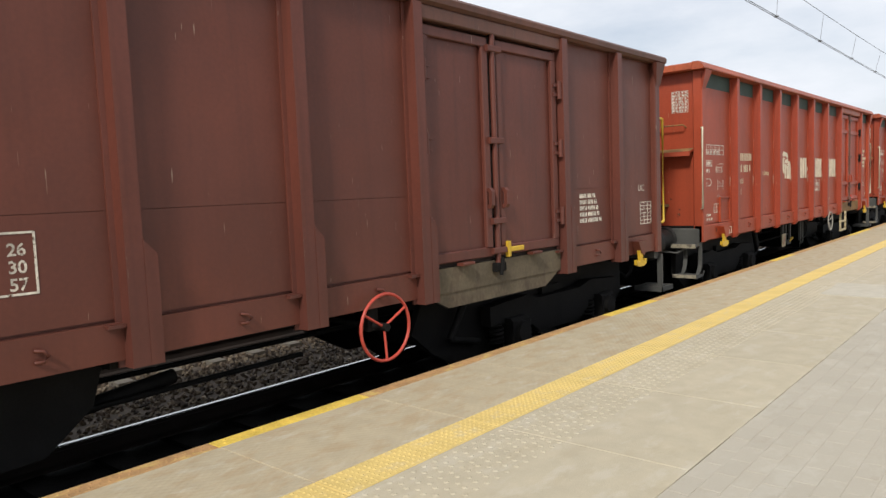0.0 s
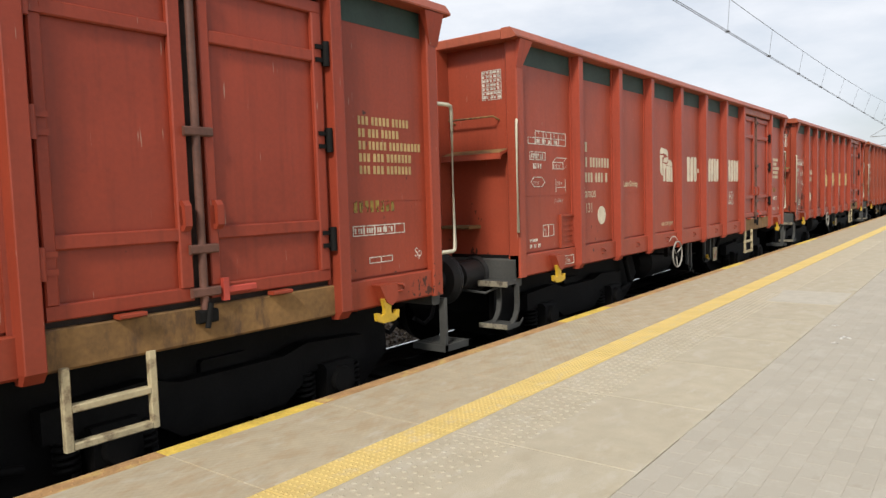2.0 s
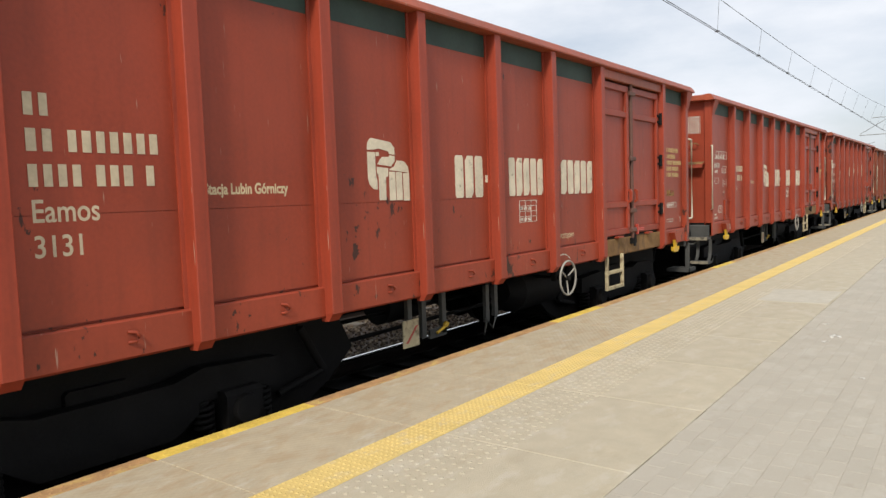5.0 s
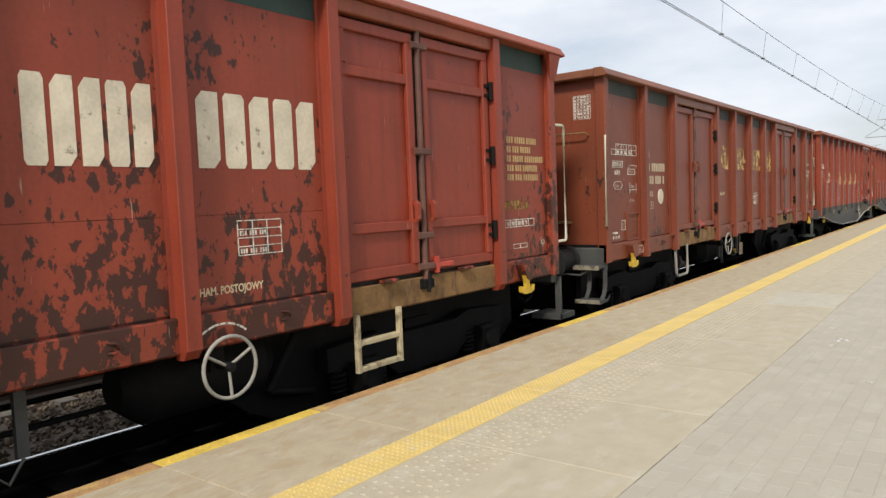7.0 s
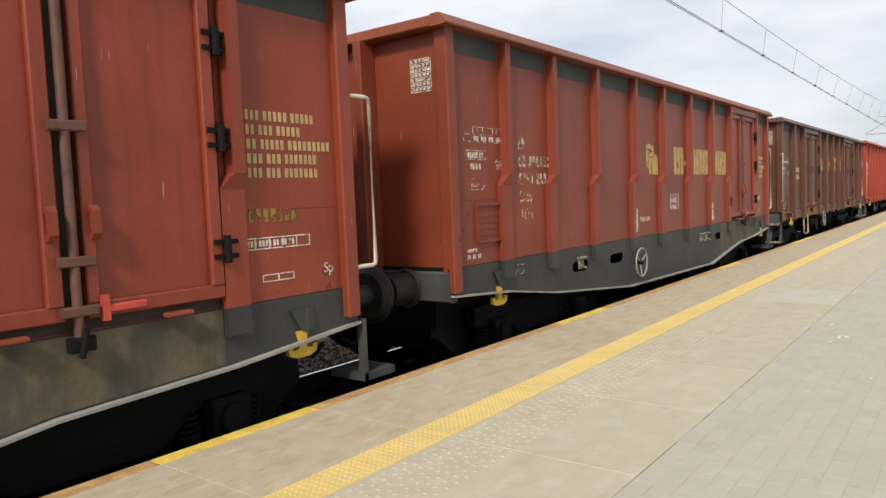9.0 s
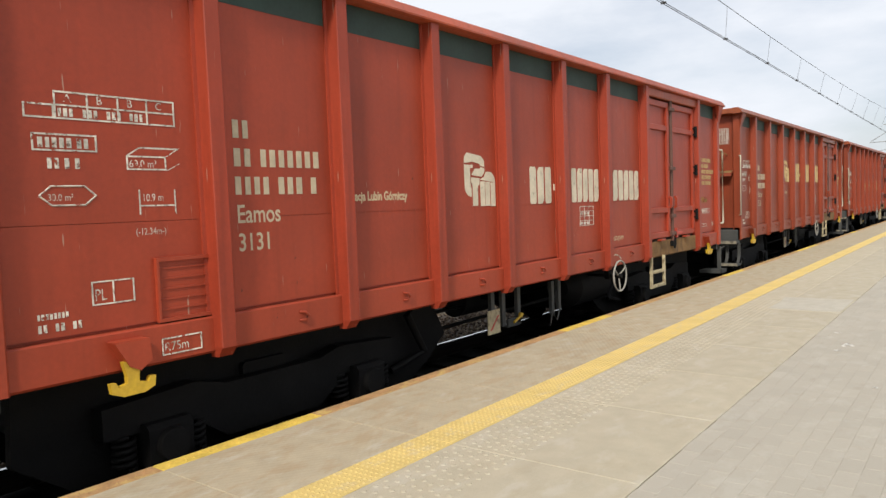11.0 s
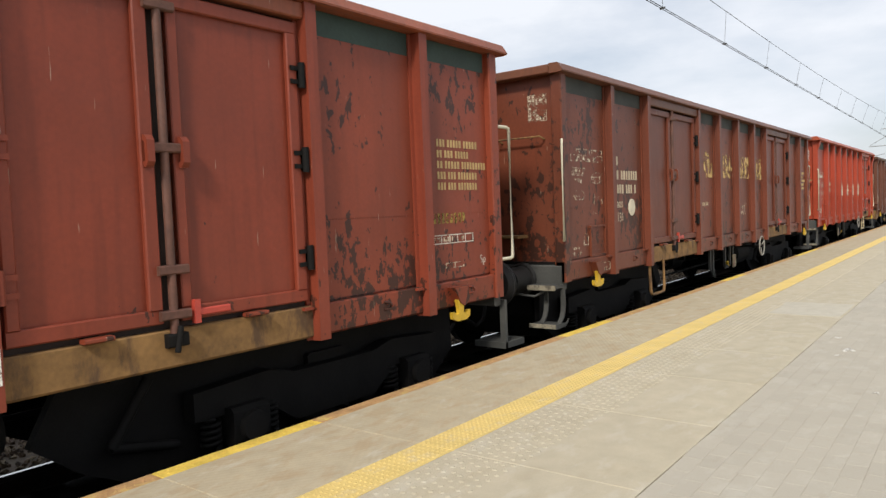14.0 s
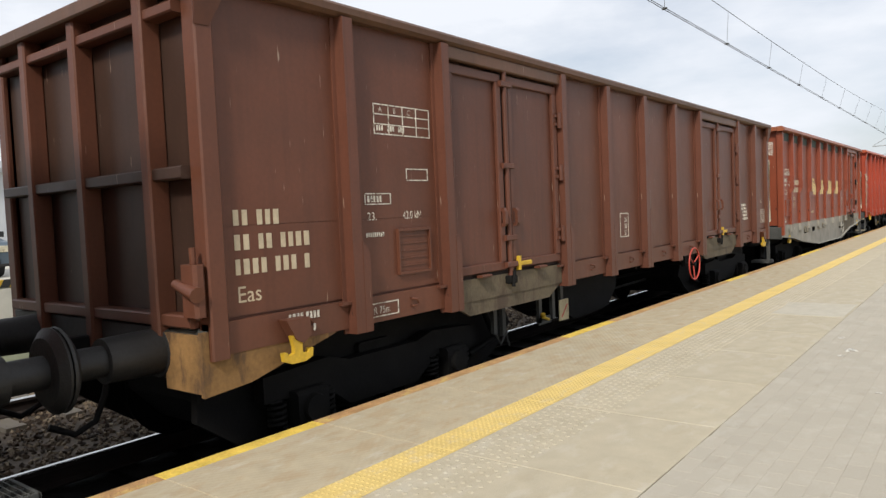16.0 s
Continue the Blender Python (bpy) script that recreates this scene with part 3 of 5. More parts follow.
    me.from_pydata(v, [], f)
    me.materials.append(BALLAST_STONE)
    tagged(new("ballast_stones", me), "loose crushed ballast stones between the rails", "ballast", kind="stuff")


BALLAST_STONE = BALLAST.copy()
BALLAST_STONE.name = "ballast_stones"
_n, _l = BALLAST_STONE.node_tree.nodes, BALLAST_STONE.node_tree.links
_g = _n.new("ShaderNodeNewGeometry")
_r = _n.new("ShaderNodeValToRGB")
_r.color_ramp.elements[0].color, _r.color_ramp.elements[1].color = (0.022, 0.015, 0.010, 1), (0.22, 0.175, 0.120, 1)
_m = _r.color_ramp.elements.new(0.5)
_m.color = (0.075, 0.050, 0.031, 1)
_l.new(_g.outputs["Random Per Island"], _r.inputs["Fac"])
_l.new(_r.outputs["Color"], _n["Principled BSDF"].inputs["Base Color"])
loose_stones()


def overhead_line():
    """Two contact wires, the carrying wire and its droppers, held by masts."""
    span, rise = 118.0, 8.4
    line = tagged(new("overhead_line"), "overhead railway line with double contact wire and droppers", "overhead line")
    zc, yk = 5.05, -33.0
    xc = lambda y: -4.86 - 0.0105 * max(0.0, min(y, 67.0))
    for d in (-0.025, 0.025):
        part("contact_wire", Geo().pipe([(xc(y) + d, y, zc) for y in range(-40, 420, 20)], 0.007, 6), WIRE, line)
    pts = []
    for i in range(-40, 361, 3):
        u = ((i - yk) % span) / span
        pts.append((-5.0, i, zc + 0.72 + rise * (u - 0.5) ** 2))
    part("carrying_wire", Geo().pipe(pts, 0.007, 6), WIRE, line)
    y = 17.9 - 4.2 * 6
    while y < 150:
        u = ((y - yk) % span) / span
        part("dropper", Geo().rod((xc(y), y, zc), (-5.0, y, zc + 0.72 + rise * (u - 0.5) ** 2), 0.0045, seg=5), WIRE, line)
        part("clamp", Geo().box(xc(y) - 0.05, xc(y) + 0.05, y - 0.02, y + 0.02, zc - 0.015, zc + 0.02), WIRE, line)
        y += 4.2
    for y in (85.0, 203.0):
        m = tagged(new("overhead_line_mast"), "grey steel lattice mast with a bracket arm over the track", "mast", "masts along the line")
        m.location = (AXIS - 2.1, y, -1.12)
        post = Geo()
        for sx in (-0.14, 0.14):
            for sy in (-0.14, 0.14):
                post.box(sx - 0.03, sx + 0.03, sy - 0.03, sy + 0.03, 0, 9.2)
        for k in range(15):
            z = 0.3 + 0.6 * k
            post.rod((-0.14, -0.14, z), (0.14, -0.14, z + 0.5), 0.018, seg=5).rod((-0.14, 0.14, z), (0.14, 0.14, z + 0.5), 0.018, seg=5)
        part("post", post, MAST, m)
        part("bracket_arm", Geo().rod((-2.6, 0, 7.3), (2.4, 0, 7.3), 0.045).rod((0, 0, 8.9), (2.3, 0, 7.4), 0.03).rod((0, 0, 8.9), (-2.5, 0, 7.4), 0.03).rod((-1.4, 0, 9.0), (0.9, 0, 9.0), 0.04), MAST, m)
        for s in (1, -1):
            part("steady_arm", Geo().rod((s * 1.2, 0, 6.5), (s * 2.4, 0, 6.25), 0.03), MAST, m)


overhead_line()


# ---------------------------------------------------------------- beyond the tracks
def forecourt():
    yard = thing("forecourt", Geo().box(-70, -22.0, -30, 120, -1.12, -0.28).box(-70, -22.3, -30, 120, -0.28, -0.05), LIME, "pale concrete forecourt with a retaining wall beyond the tracks", "forecourt", kind="structure")
    for i in range(60):
        y = -8 + 0.5 * i
        g = Geo().add([(-22.3, y, -0.25), (-22.0, y, -0.25), (-22.0, y + 0.25, -0.25), (-22.3, y + 0.25, -0.25), (-22.3, y + 0.12, -0.045), (-22.0, y + 0.12, -0.045), (-22.0, y + 0.37, -0.045), (-22.3, y + 0.37, -0.045)],
                      [(0, 1, 2, 3), (4, 5, 6, 7), (0, 1, 5, 4), (1, 2, 6, 5), (2, 3, 7, 6), (3, 0, 4, 7)])
        part("black_stripe", g, BLACK, yard)
        g2 = Geo().add([(p[0], p[1] + 0.25, p[2]) for p in g.v], g.f)
        part("yellow_stripe", g2, YELLOW, yard)


def parked_van(x, y, coat_mat, label):
    v = tagged(new("van"), label, "van")
    v.location = (x, y, -0.05)
    side = [(0, 0.35), (0, 0.95), (0.12, 1.05), (0.95, 1.20), (1.55, 1.90), (1.85, 2.02), (4.7, 2.0), (4.85, 1.2), (4.85, 0.35)]
    part("body", Geo().ext([(-a, b) for a, b in side], "y", -0.93, 0.93), coat_mat, v)
    part("windscreen", Geo().add([(-0.96, -0.78, 1.24), (-0.96, 0.78, 1.24), (-1.52, 0.70, 1.85), (-1.52, -0.70, 1.85), (-0.94, -0.78, 1.25), (-0.94, 0.78, 1.25), (-1.50, 0.70, 1.87), (-1.50, -0.70, 1.87)],
                                 [(0, 1, 2, 3), (4, 5, 6, 7), (0, 1, 5, 4), (1, 2, 6, 5), (2, 3, 7, 6), (3, 0, 4, 7)]), GLASS_DARK, v, "dark windscreen")
    part("grille", Geo().box(0.0, 0.02, -0.55, 0.55, 0.78, 0.92).box(0.0, 0.02, -0.6, 0.6, 0.42, 0.58), BLACK, v)
    part("number_plate", Geo().box(0.02, 0.032, -0.26, 0.26, 0.62, 0.73), MARK_WHITE, v)
    part("bumper", Geo().box(-0.05, 0.03, -0.93, 0.93, 0.33, 0.42, 0.02), BLACK, v)
    for s in (-1, 1):
        part("headlight", Geo().box(-0.02, 0.015, *sorted((s * 0.58, s * 0.88)), 0.76, 0.95, 0.01), WHITE, v)
        part("mirror", Geo().box(-1.15, -1.0, *sorted((s * 0.95, s * 1.13)), 1.2, 1.38, 0.02), BLACK, v)
        for wx in (-0.85, -3.85):
            part("tyre", Geo().rod((wx, s * 0.70, 0.33), (wx, s * 0.92, 0.33), 0.33, seg=20), BLACK, v)


def hall_building():
    h = tagged(new("hall"), "long pale grey clad hall with a row of windows", "building")
    part("wall", Geo().box(-60, -44, -10, 60, -0.05, 4.6), HALL, h)
    part("roof", Geo().ext([(-60.6, 4.6), (-43.4, 4.6), (-43.4, 4.85), (-52, 6.0), (-60.6, 4.85)], "y", -10.5, 60.5), MAST, h)
    for i in range(16):
        part("window", Geo().box(-44.02, -43.96, -7 + 4.1 * i, -4.6 + 4.1 * i, 1.6, 3.0), GLASS_DARK, h)
    part("plinth", Geo().box(-44.06, -43.98, -10, 60, -0.05, 0.5), WALL, h)


def yard_lamp(y):
    p = tagged(new("street_lamp"), "thin grey steel street lamp with a bent arm", "street lamp", "lamps on the forecourt")
    part("pole", Geo().rod((-24.0, y, -0.05), (-24.0, y, 3.6), 0.06, 0.045), MAST, p)
    part("arm", Geo().pipe([(-24.0, y, 3.6), (-24.0, y + 0.15, 3.72), (-24.0, y + 0.7, 3.75)], 0.035), MAST, p)
    part("lamp_head", Geo().box(-24.1, -23.9, y + 0.6, y + 1.15, 3.68, 3.80, 0.02), BLACK, p)


forecourt()
parked_van(-23.2, 7.9, VAN, "grey-blue van parked nose to the tracks")
hall_building()
for y in (7.3, 11.6):
    yard_lamp(y)

# ---------------------------------------------------------------- the wagons
# wagon space: x towards the platform, y back along the train from the leading buffers, z up from the rail
SB, ST, SEAM = 1.02, 1.245, 1.84     # underside of the sill, foot of the sheets, sheet joint
XP = 1.37                            # outer face of the side sheets

KINDS = {
    "drop_end": dict(L=12.82, cap=3.39, posts=(1.93, 3.02, 4.11, 5.21, 6.38, 7.51), doors=((8.77, 10.91),), sill="straight", bars=True,
                     wheel=7.75, hang=5.75, flip=True, steps=(("ladder", 8.90),), flare=True, handrail=True, vents=True, shelf=True, band=0.21),
    "two_door": dict(L=14.68, cap=3.33, posts=(1.85, 6.28, 7.42, 8.54, 12.82), doors=((3.04, 5.17), (9.50, 11.60)), sill="straight", bars=False,
                     wheel=5.72, hang=7.0, steps=(("hoop", 3.05),), flare=False, handrail=True, vents=True, shelf=False, band=0.18),
    "fish_belly": dict(L=12.82, cap=3.36, posts=(1.44, 2.40, 3.49, 4.68, 5.74, 6.93, 8.07), doors=((9.17, 11.04),), sill="belly", bars=False,
                       wheel=4.90, hang=6.0, steps=(), flare=False, handrail=False, vents=True, shelf=False, band=0.19, front=0.50),
    "long_brown": dict(L=15.0, cap=3.31, posts=(1.92, 6.34, 7.50, 8.66, 13.08), doors=((3.08, 5.20), (9.80, 11.92)), sill="dropped", bars=False,
                       wheel=9.32, hang=5.0, steps=(), flare=True, handrail=False, vents=True, shelf=False, band=0.0, front=0.68, rear=0.80, runs=((7.60, 7.90, 1.26, 0.1), (12.03, 12.25, 1.4, 0.1))),
}

KINDS["fish_belly_far"] = dict(KINDS["fish_belly"], wheel=8.00, table=8.26, brackets=(2.95, 4.60, 5.24), runs=((8.22, 8.95, 1.34, 0.25), (4.85, 5.6, 1.30, 0.6)))
KINDS["fish_belly"] = dict(KINDS["fish_belly"], wheel=4.73, zz=(2.10, 2.52), bays=(4.80, 5.96, 7.05, 8.19, 9.26), table=6.16, brackets=(3.0, 7.50, 7.76))
KINDS["drop_end_high"] = dict(KINDS["drop_end"], high=True)
KINDS["drop_end_mid"] = dict(KINDS["drop_end"], wheel=4.62, hang=7.2, flip=False)
KINDS["two_door_far"] = dict(KINDS["two_door"], wheel=8.98, hang=7.4)
KINDS["drop_end_raised"] = dict(KINDS["drop_end"], wheel=5.02, hang=7.2, flip=False, zz=(1.99, 2.38), right_table=True, posts=(1.90, 3.00, 4.07, 5.25, 6.43, 7.57), doors=((8.71, 10.82),))
KINDS["drop_end_tall"] = dict(KINDS["drop_end"], zz=(2.10, 2.52), marks=(0.09, 0.13), hatch=(1.11, 1.49))
KINDS["drop_end_run"] = dict(KINDS["drop_end"], runs=((5.80, 6.28, 1.26, 0.22),))
KINDS["drop_end_low"] = dict(KINDS["drop_end"], marks=(-0.14, -0.145), hatch=(1.38, 1.275))
KINDS["drop_end_gold"] = dict(KINDS["drop_end"], zz=(2.13, 2.58), words_by_emblem=True, dy=-0.13, right_table=True, posts=(1.60, 2.76, 3.93, 5.11, 6.29, 7.47), doors=((8.70, 10.92),))


class Kit:
    """The parts of one kind of wagon: name, parent, mesh, surface role, label."""

    def __init__(self):
        self.rows = []

    def add(self, name, geo, role, parent=-1, label=""):
        self.rows.append((name, parent, geo if isinstance(geo, bpy.types.Mesh) else geo.mesh(name), role, label))
        return len(self.rows) - 1


def flat(x, y0, y1, z0, z1, t=0.003):
    return Geo().box(x, x + t, y0, y1, z0, z1)


def outline(x, y0, y1, z0, z1, w=0.012, cells=1, rows=1):
    """A painted frame, with inner lines."""
    g = Geo()
    for i in range(rows + 1):
        z = z0 + (z1 - z0 - w) * i / rows
        g.box(x, x + 0.003, y0, y1, z, z + w)
    for i in range(cells + 1):
        y = y0 + (y1 - y0 - w) * i / cells
        g.box(x, x + 0.0034, y, y + w, z0, z1)
    return g


def plate(loops, x0, x1):
    """A flat plate with openings, from its outline and the outlines of the openings."""
    cu = bpy.data.curves.new("plate", "CURVE")
    cu.dimensions, cu.fill_mode, cu.extrude = "2D", "BOTH", (x1 - x0) / 2
    for pts in loops:
        sp = cu.splines.new("POLY")
        sp.points.add(len(pts) - 1)
        for q, (y, z) in zip(sp.points, pts):
            q.co = (y, z, 0, 1)
        sp.use_cyclic_u = True
    ob = bpy.data.objects.new("plate", cu)
    me = bpy.data.meshes.new_from_object(ob)
    g = Geo().add([((x0 + x1) / 2 + p.co[2], p.co[0], p.co[1]) for p in me.vertices], [tuple(p.vertices) for p in me.polygons])
    bpy.data.objects.remove(ob)
    bpy.data.meshes.remove(me)
    return g


def words(text, size, x, y, z, squeeze=1.0, bold=0.0):
    """Letters on the platform side of a wagon, left end at y."""
    v, f = lettering(text, size, bold)
    return Geo().add([(x, y + a * squeeze, z + b) for a, b, _ in v], f)


def bars(x, y, z, h, groups, rng, gap=0.28):
    """Writing as plain bars: groups of so many signs each."""
    g = Geo()
    for n in groups:
        for _ in range(n):
            w = h * rng.uniform(0.36, 0.46)
            g.box(x, x + 0.003, y, y + w, z, z + h)
            y += w + h * 0.27
        y += h * gap
    return g


def block_sign(x, y, w, z0, z1, form):
    """One bold upright sign of a large painted name, as a plain notched block."""
    h = z1 - z0
    shapes = [
        [(0.12, 0), (0, 0.06), (0, 0.94), (0.12, 1), (0.88, 1), (1, 0.94), (1, 0.06), (0.88, 0)],
        [(0, 0), (0, 1), (0.4, 1), (0.4, 0.06), (0.6, 0.06), (0.6, 1), (1, 1), (1, 0)],
        [(0, 0), (0, 0.88), (0.3, 1), (1, 1), (1, 0.12), (0.7, 0)],
    ]
    return Geo().ext([(y + w * p, z0 + h * q) for p, q in shapes[form]], "x", x, x + 0.003)


def emblem(x, y, z, s):
    """The maker's plain emblem: a rounded hood, a beak-like wedge and uprights."""
    g = Geo()
    pieces = ([(0, .81), (.01, .92), (.09, 1), (.55, .95), (.65, .86), (.65, .75), (.52, .76), (.50, .80), (.26, .84), (.17, .82)],
              [(0, .78), (.18, .775), (.18, .44), (.21, .33), (.21, .19), (.12, .20), (.03, .27), (0, .36)],
              [(.20, .72), (.27, .72), (.27, .78), (.20, .78)],
              [(.22, .59), (.34, .71), (.50, .71), (.53, .74), (.65, .725), (.65, .65), (.55, .56)],
              [(.21, .55), (.48, .53), (.47, .40), (.42, .39), (.41, .02), (.25, .02), (.25, .39), (.21, .42)],
              [(.50, .51), (.63, .56), (.70, .66), (.88, .65), (.98, .56), (1, .46), (.52, .50)],
              [(.50, .475), (.65, .475), (.65, .01), (.50, .01)],
              [(.67, .47), (.82, .47), (.82, .01), (.67, .01)],
              [(.85, .455), (1, .455), (1, 0), (.85, 0)])
    for pts in pieces:
        g.ext([(y + a * s, z + b * s) for a, b in pts], "x", x, x + 0.003)
    return g


def wagon_kit(kind):
    K = KINDS[kind]
    k = Kit()
    L, cap = K["L"], K["cap"]
    y0, y1 = K.get("front", 0.58), L - K.get("rear", 0.70)
    plain = "drop_end" if kind.startswith("drop_end") else "fish_belly" if kind.startswith("fish") else "two_door" if kind.startswith("two") else kind
    top = cap + 0.10
    rng = random.Random(len(kind))
    posts = list(K["posts"])
    doors = list(K["doors"])
    eas = kind == "long_brown"
    belly = K["sill"] == "belly"

    # ---- box: far side, floor, linings
    k.add("floor", Geo().box(-1.34, 1.34, y0 + 0.03, y1 - 0.03, 1.20, 1.245), "dark")
    k.add("side_wall", Geo().box(1.335, 1.352, y0 + 0.04, y1 - 0.04, 1.20, cap), "paint")
    k.add("side_wall", Geo().box(-1.37, -1.335, y0 + 0.04, y1 - 0.04, 1.20, cap), "paint")
    # ---- side sheets, each between two uprights
    marks = sorted([y0 + 0.1, y1 - 0.1] + [p for p in posts] + [e for d in doors for e in d])
    bays = [(a, b) for a, b in zip(marks, marks[1:]) if not any(abs(a - d[0]) < 0.01 for d in doors)]
    foot = 1.240 if belly else ST + 0.018
    for a, b in bays:
        k.add("sheet", Geo().box(1.352, XP, a, b, foot, SEAM - 0.0015), "paint")
        k.add("sheet", Geo().box(1.352, XP, a, b, SEAM + 0.0015, cap), "paint")
        if K["band"]:
            k.add("green_band", flat(XP, a + 0.05, b - 0.05, cap - K["band"], cap - 0.002, 0.002), "band", label="dark green band along the top")
    # ---- uprights
    if belly:
        up = Geo().ext([(XP, -0.015), (1.46, -0.005), (1.46, 0.08), (XP, 0.085)], "z", 2.08, cap)
        up.add([(XP, -0.015, 2.08), (1.46, -0.005, 2.08), (1.46, 0.08, 2.08), (XP, 0.085, 2.08), (XP, -0.095, 1.98), (1.425, -0.095, 1.98), (1.425, 0.085, 1.98), (XP, 0.085, 1.98)],
               [(0, 1, 5, 4), (1, 2, 6, 5), (2, 3, 7, 6), (4, 5, 6, 7), (0, 4, 7, 3)])
        up.box(XP, 1.425, -0.095, 0.085, 1.237, 1.98)
    elif eas or plain == "two_door":
        up = Geo().ext([(XP, -0.085), (1.385, -0.085), (1.39, -0.055), (1.475, -0.05), (1.475, 0.05), (1.39, 0.055), (1.385, 0.085), (XP, 0.085)], "z", 1.0, cap)
        up.box(XP, 1.44, -0.15, -0.055, 1.22, 1.24)
        if eas:
            up.ext([(0.05, 1.0), (0.125, 1.0), (0.125, 1.60), (0.05, 1.68)], "x", XP, 1.478)
    else:
        up = Geo().ext([(XP, -0.085), (1.383, -0.085), (1.388, -0.062), (1.475, -0.054), (1.48, -0.048), (1.48, 0.048), (1.475, 0.054), (1.388, 0.062), (1.383, 0.085), (XP, 0.085)], "z", 1.05, cap)
        up.add([(XP, -0.065, 1.05), (1.475, -0.054, 1.05), (1.475, 0.054, 1.05), (XP, 0.065, 1.05), (XP, -0.06, 0.99), (1.43, -0.05, 0.99), (1.43, 0.05, 0.99), (XP, 0.06, 0.99)],
               [(0, 1, 5, 4), (1, 2, 6, 5), (2, 3, 7, 6), (0, 4, 7, 3), (4, 5, 6, 7)])
    up_mesh = up.mesh("upright")
    for p in posts + [e for d in doors for e in d]:
        k.add("upright", up_mesh, ("upright", p))
        if belly:
            k.add("upright_foot", Geo().box(1.377, 1.427, p - 0.095, p + 0.085, 1.06, 1.235), "belly")
    back = Geo().box(-1.455, -1.37, -0.06, 0.06, 1.0, cap).mesh("upright")
    for p in posts[::2] + [doors[0][0]]:
        k.add("upright", back, ("upright", p))
    # ---- corner posts
    for yc, s in ((y0, 1), (y1, -1)):
        for sx in (1, -1):
            a, b = sorted((yc, yc + s * 0.13))
            xa, xb = (1.30, 1.435) if sx > 0 else (-1.47, -1.335)
            k.add("corner_post", Geo().box(xa, xb, a, b, SB, cap, 0.012), "paint")
        if K["flare"]:
            a, b = yc - s * 0.005, yc + s * 0.10
            k.add("gusset", Geo().add([(1.435, a, cap), (1.435, b + s * 0.12, cap), (1.435, b, cap - 0.26), (1.435, a, cap - 0.26), (1.50, a - s * 0.02, cap), (1.50, b + s * 0.12, cap), (1.44, b, cap - 0.26), (1.44, a, cap - 0.26)],
                                      [(0, 1, 2, 3), (4, 5, 6, 7), (0, 1, 5, 4), (1, 2, 6, 5), (2, 3, 7, 6), (3, 0, 4, 7)]), "trim")
            k.add("gusset", Geo().ext([(-1.47, cap), (-1.47, cap - 0.26), (-1.475, cap - 0.26), (-1.55, cap)], "y", *sorted((a, b))), "trim")
    # ---- top rails
    prof = [(1.34, cap), (1.46, cap), (1.505, cap + 0.008), (1.507, cap + 0.022), (1.455, top - 0.004), (1.44, top + 0.006), (1.34, top + 0.006)]
    if eas:
        prof = [(1.34, cap), (1.44, cap), (1.475, cap + 0.025), (1.48, cap + 0.07), (1.455, top - 0.005), (1.38, top + 0.01), (1.34, top - 0.01)]
    over = 0.12 if K["flare"] else 0.09
    k.add("top_rail", Geo().ext(prof, "y", y0 - over, y1 + over), "cap")
    k.add("top_rail", Geo().ext([(-x, z) for x, z in prof], "y", y0 - over, y1 + over), "cap")
    for yc, s in ((y0, -1), (y1, 1)):
        a, b = sorted((yc - s * 0.06, yc + s * over))
        k.add("top_rail", Geo().box(-1.335, 1.335, a, b, cap, top, 0.012), "cap")
    # ---- sill
    if belly:
        lower = [(y0, 1.0), (1.45, 0.93), (2.45, 0.79), (4.5, 0.61), (8.1, 0.57), (9.3, 0.74), (9.9, 0.82), (11.0, 0.87), (y1, 0.97)]
        holes = [(2.88, 3.30), (3.92, 4.34), (8.38, 8.78), (9.34, 9.74)]
        loops = [[(y0, 1.235), (y1, 1.235)] + lower[::-1]]
        for a, b in holes:
            loops.append([((a + b) / 2 + s * ((b - a) / 2 - 0.062) + 0.062 * math.cos(q), 1.012 + 0.062 * math.sin(q))
                          for s, q0 in ((1, -math.pi / 2), (-1, math.pi / 2)) for q in [q0 + i * math.pi / 6 for i in range(7)]])
        g = plate(loops, 1.36, 1.376)
        sill = k.add("sole_bar", g, "belly", label="grey fish-bellied sole bar with slots")
        da, db = doors[0][0] - 0.5, doors[0][1] - 0.1
        zl = lambda y: float(np.interp(y, [p[0] for p in lower], [p[1] for p in lower])) + 0.012
        k.add("mud_film", Geo().ext([(da, 1.228), (db, 1.228), (db, zl(db)), (9.9, zl(9.9)), (9.3, zl(9.3)), (da, zl(da))], "x", 1.3762, 1.378), "mud", sill, "dried mud below the door")
        for y in K["brackets"]:
            k.add("sill_bracket", Geo().box(1.376, 1.43, y, y + 0.16, 1.10, 1.125, 0.004).box(1.376, 1.395, y + 0.02, y + 0.14, 0.98, 1.10).rod((1.40, y + 0.05, 1.02), (1.44, y + 0.11, 0.99), 0.014), "bracket", sill, "dirty white bracket with a small lever")
        for (a, za), (b, zb) in zip(lower, lower[1:]):
            k.add("bottom_flange", Geo().add([(x, y, z + d) for x in (1.30, 1.43) for d in (-0.018, 0.0) for y, z in ((a, za), (b, zb))],
                                             [(0, 1, 3, 2), (4, 5, 7, 6), (0, 1, 5, 4), (2, 3, 7, 6), (0, 2, 6, 4), (1, 3, 7, 5)]), "flange", sill, "scraped pale lower flange")
    else:
        spans = []
        e = y0
        for d in doors:
            spans += [(e, d[0] + 0.05, "paint"), (d[0] + 0.05, d[1] - 0.05, "sill")]
            e = d[1] - 0.05
        spans.append((e, y1, "paint"))
        for a, b, role in spans:
            if eas:
                g = Geo().ext([(1.33, SB + 0.02), (1.40, SB + 0.02), (1.40, ST), (1.33, ST)], "y", a, b)
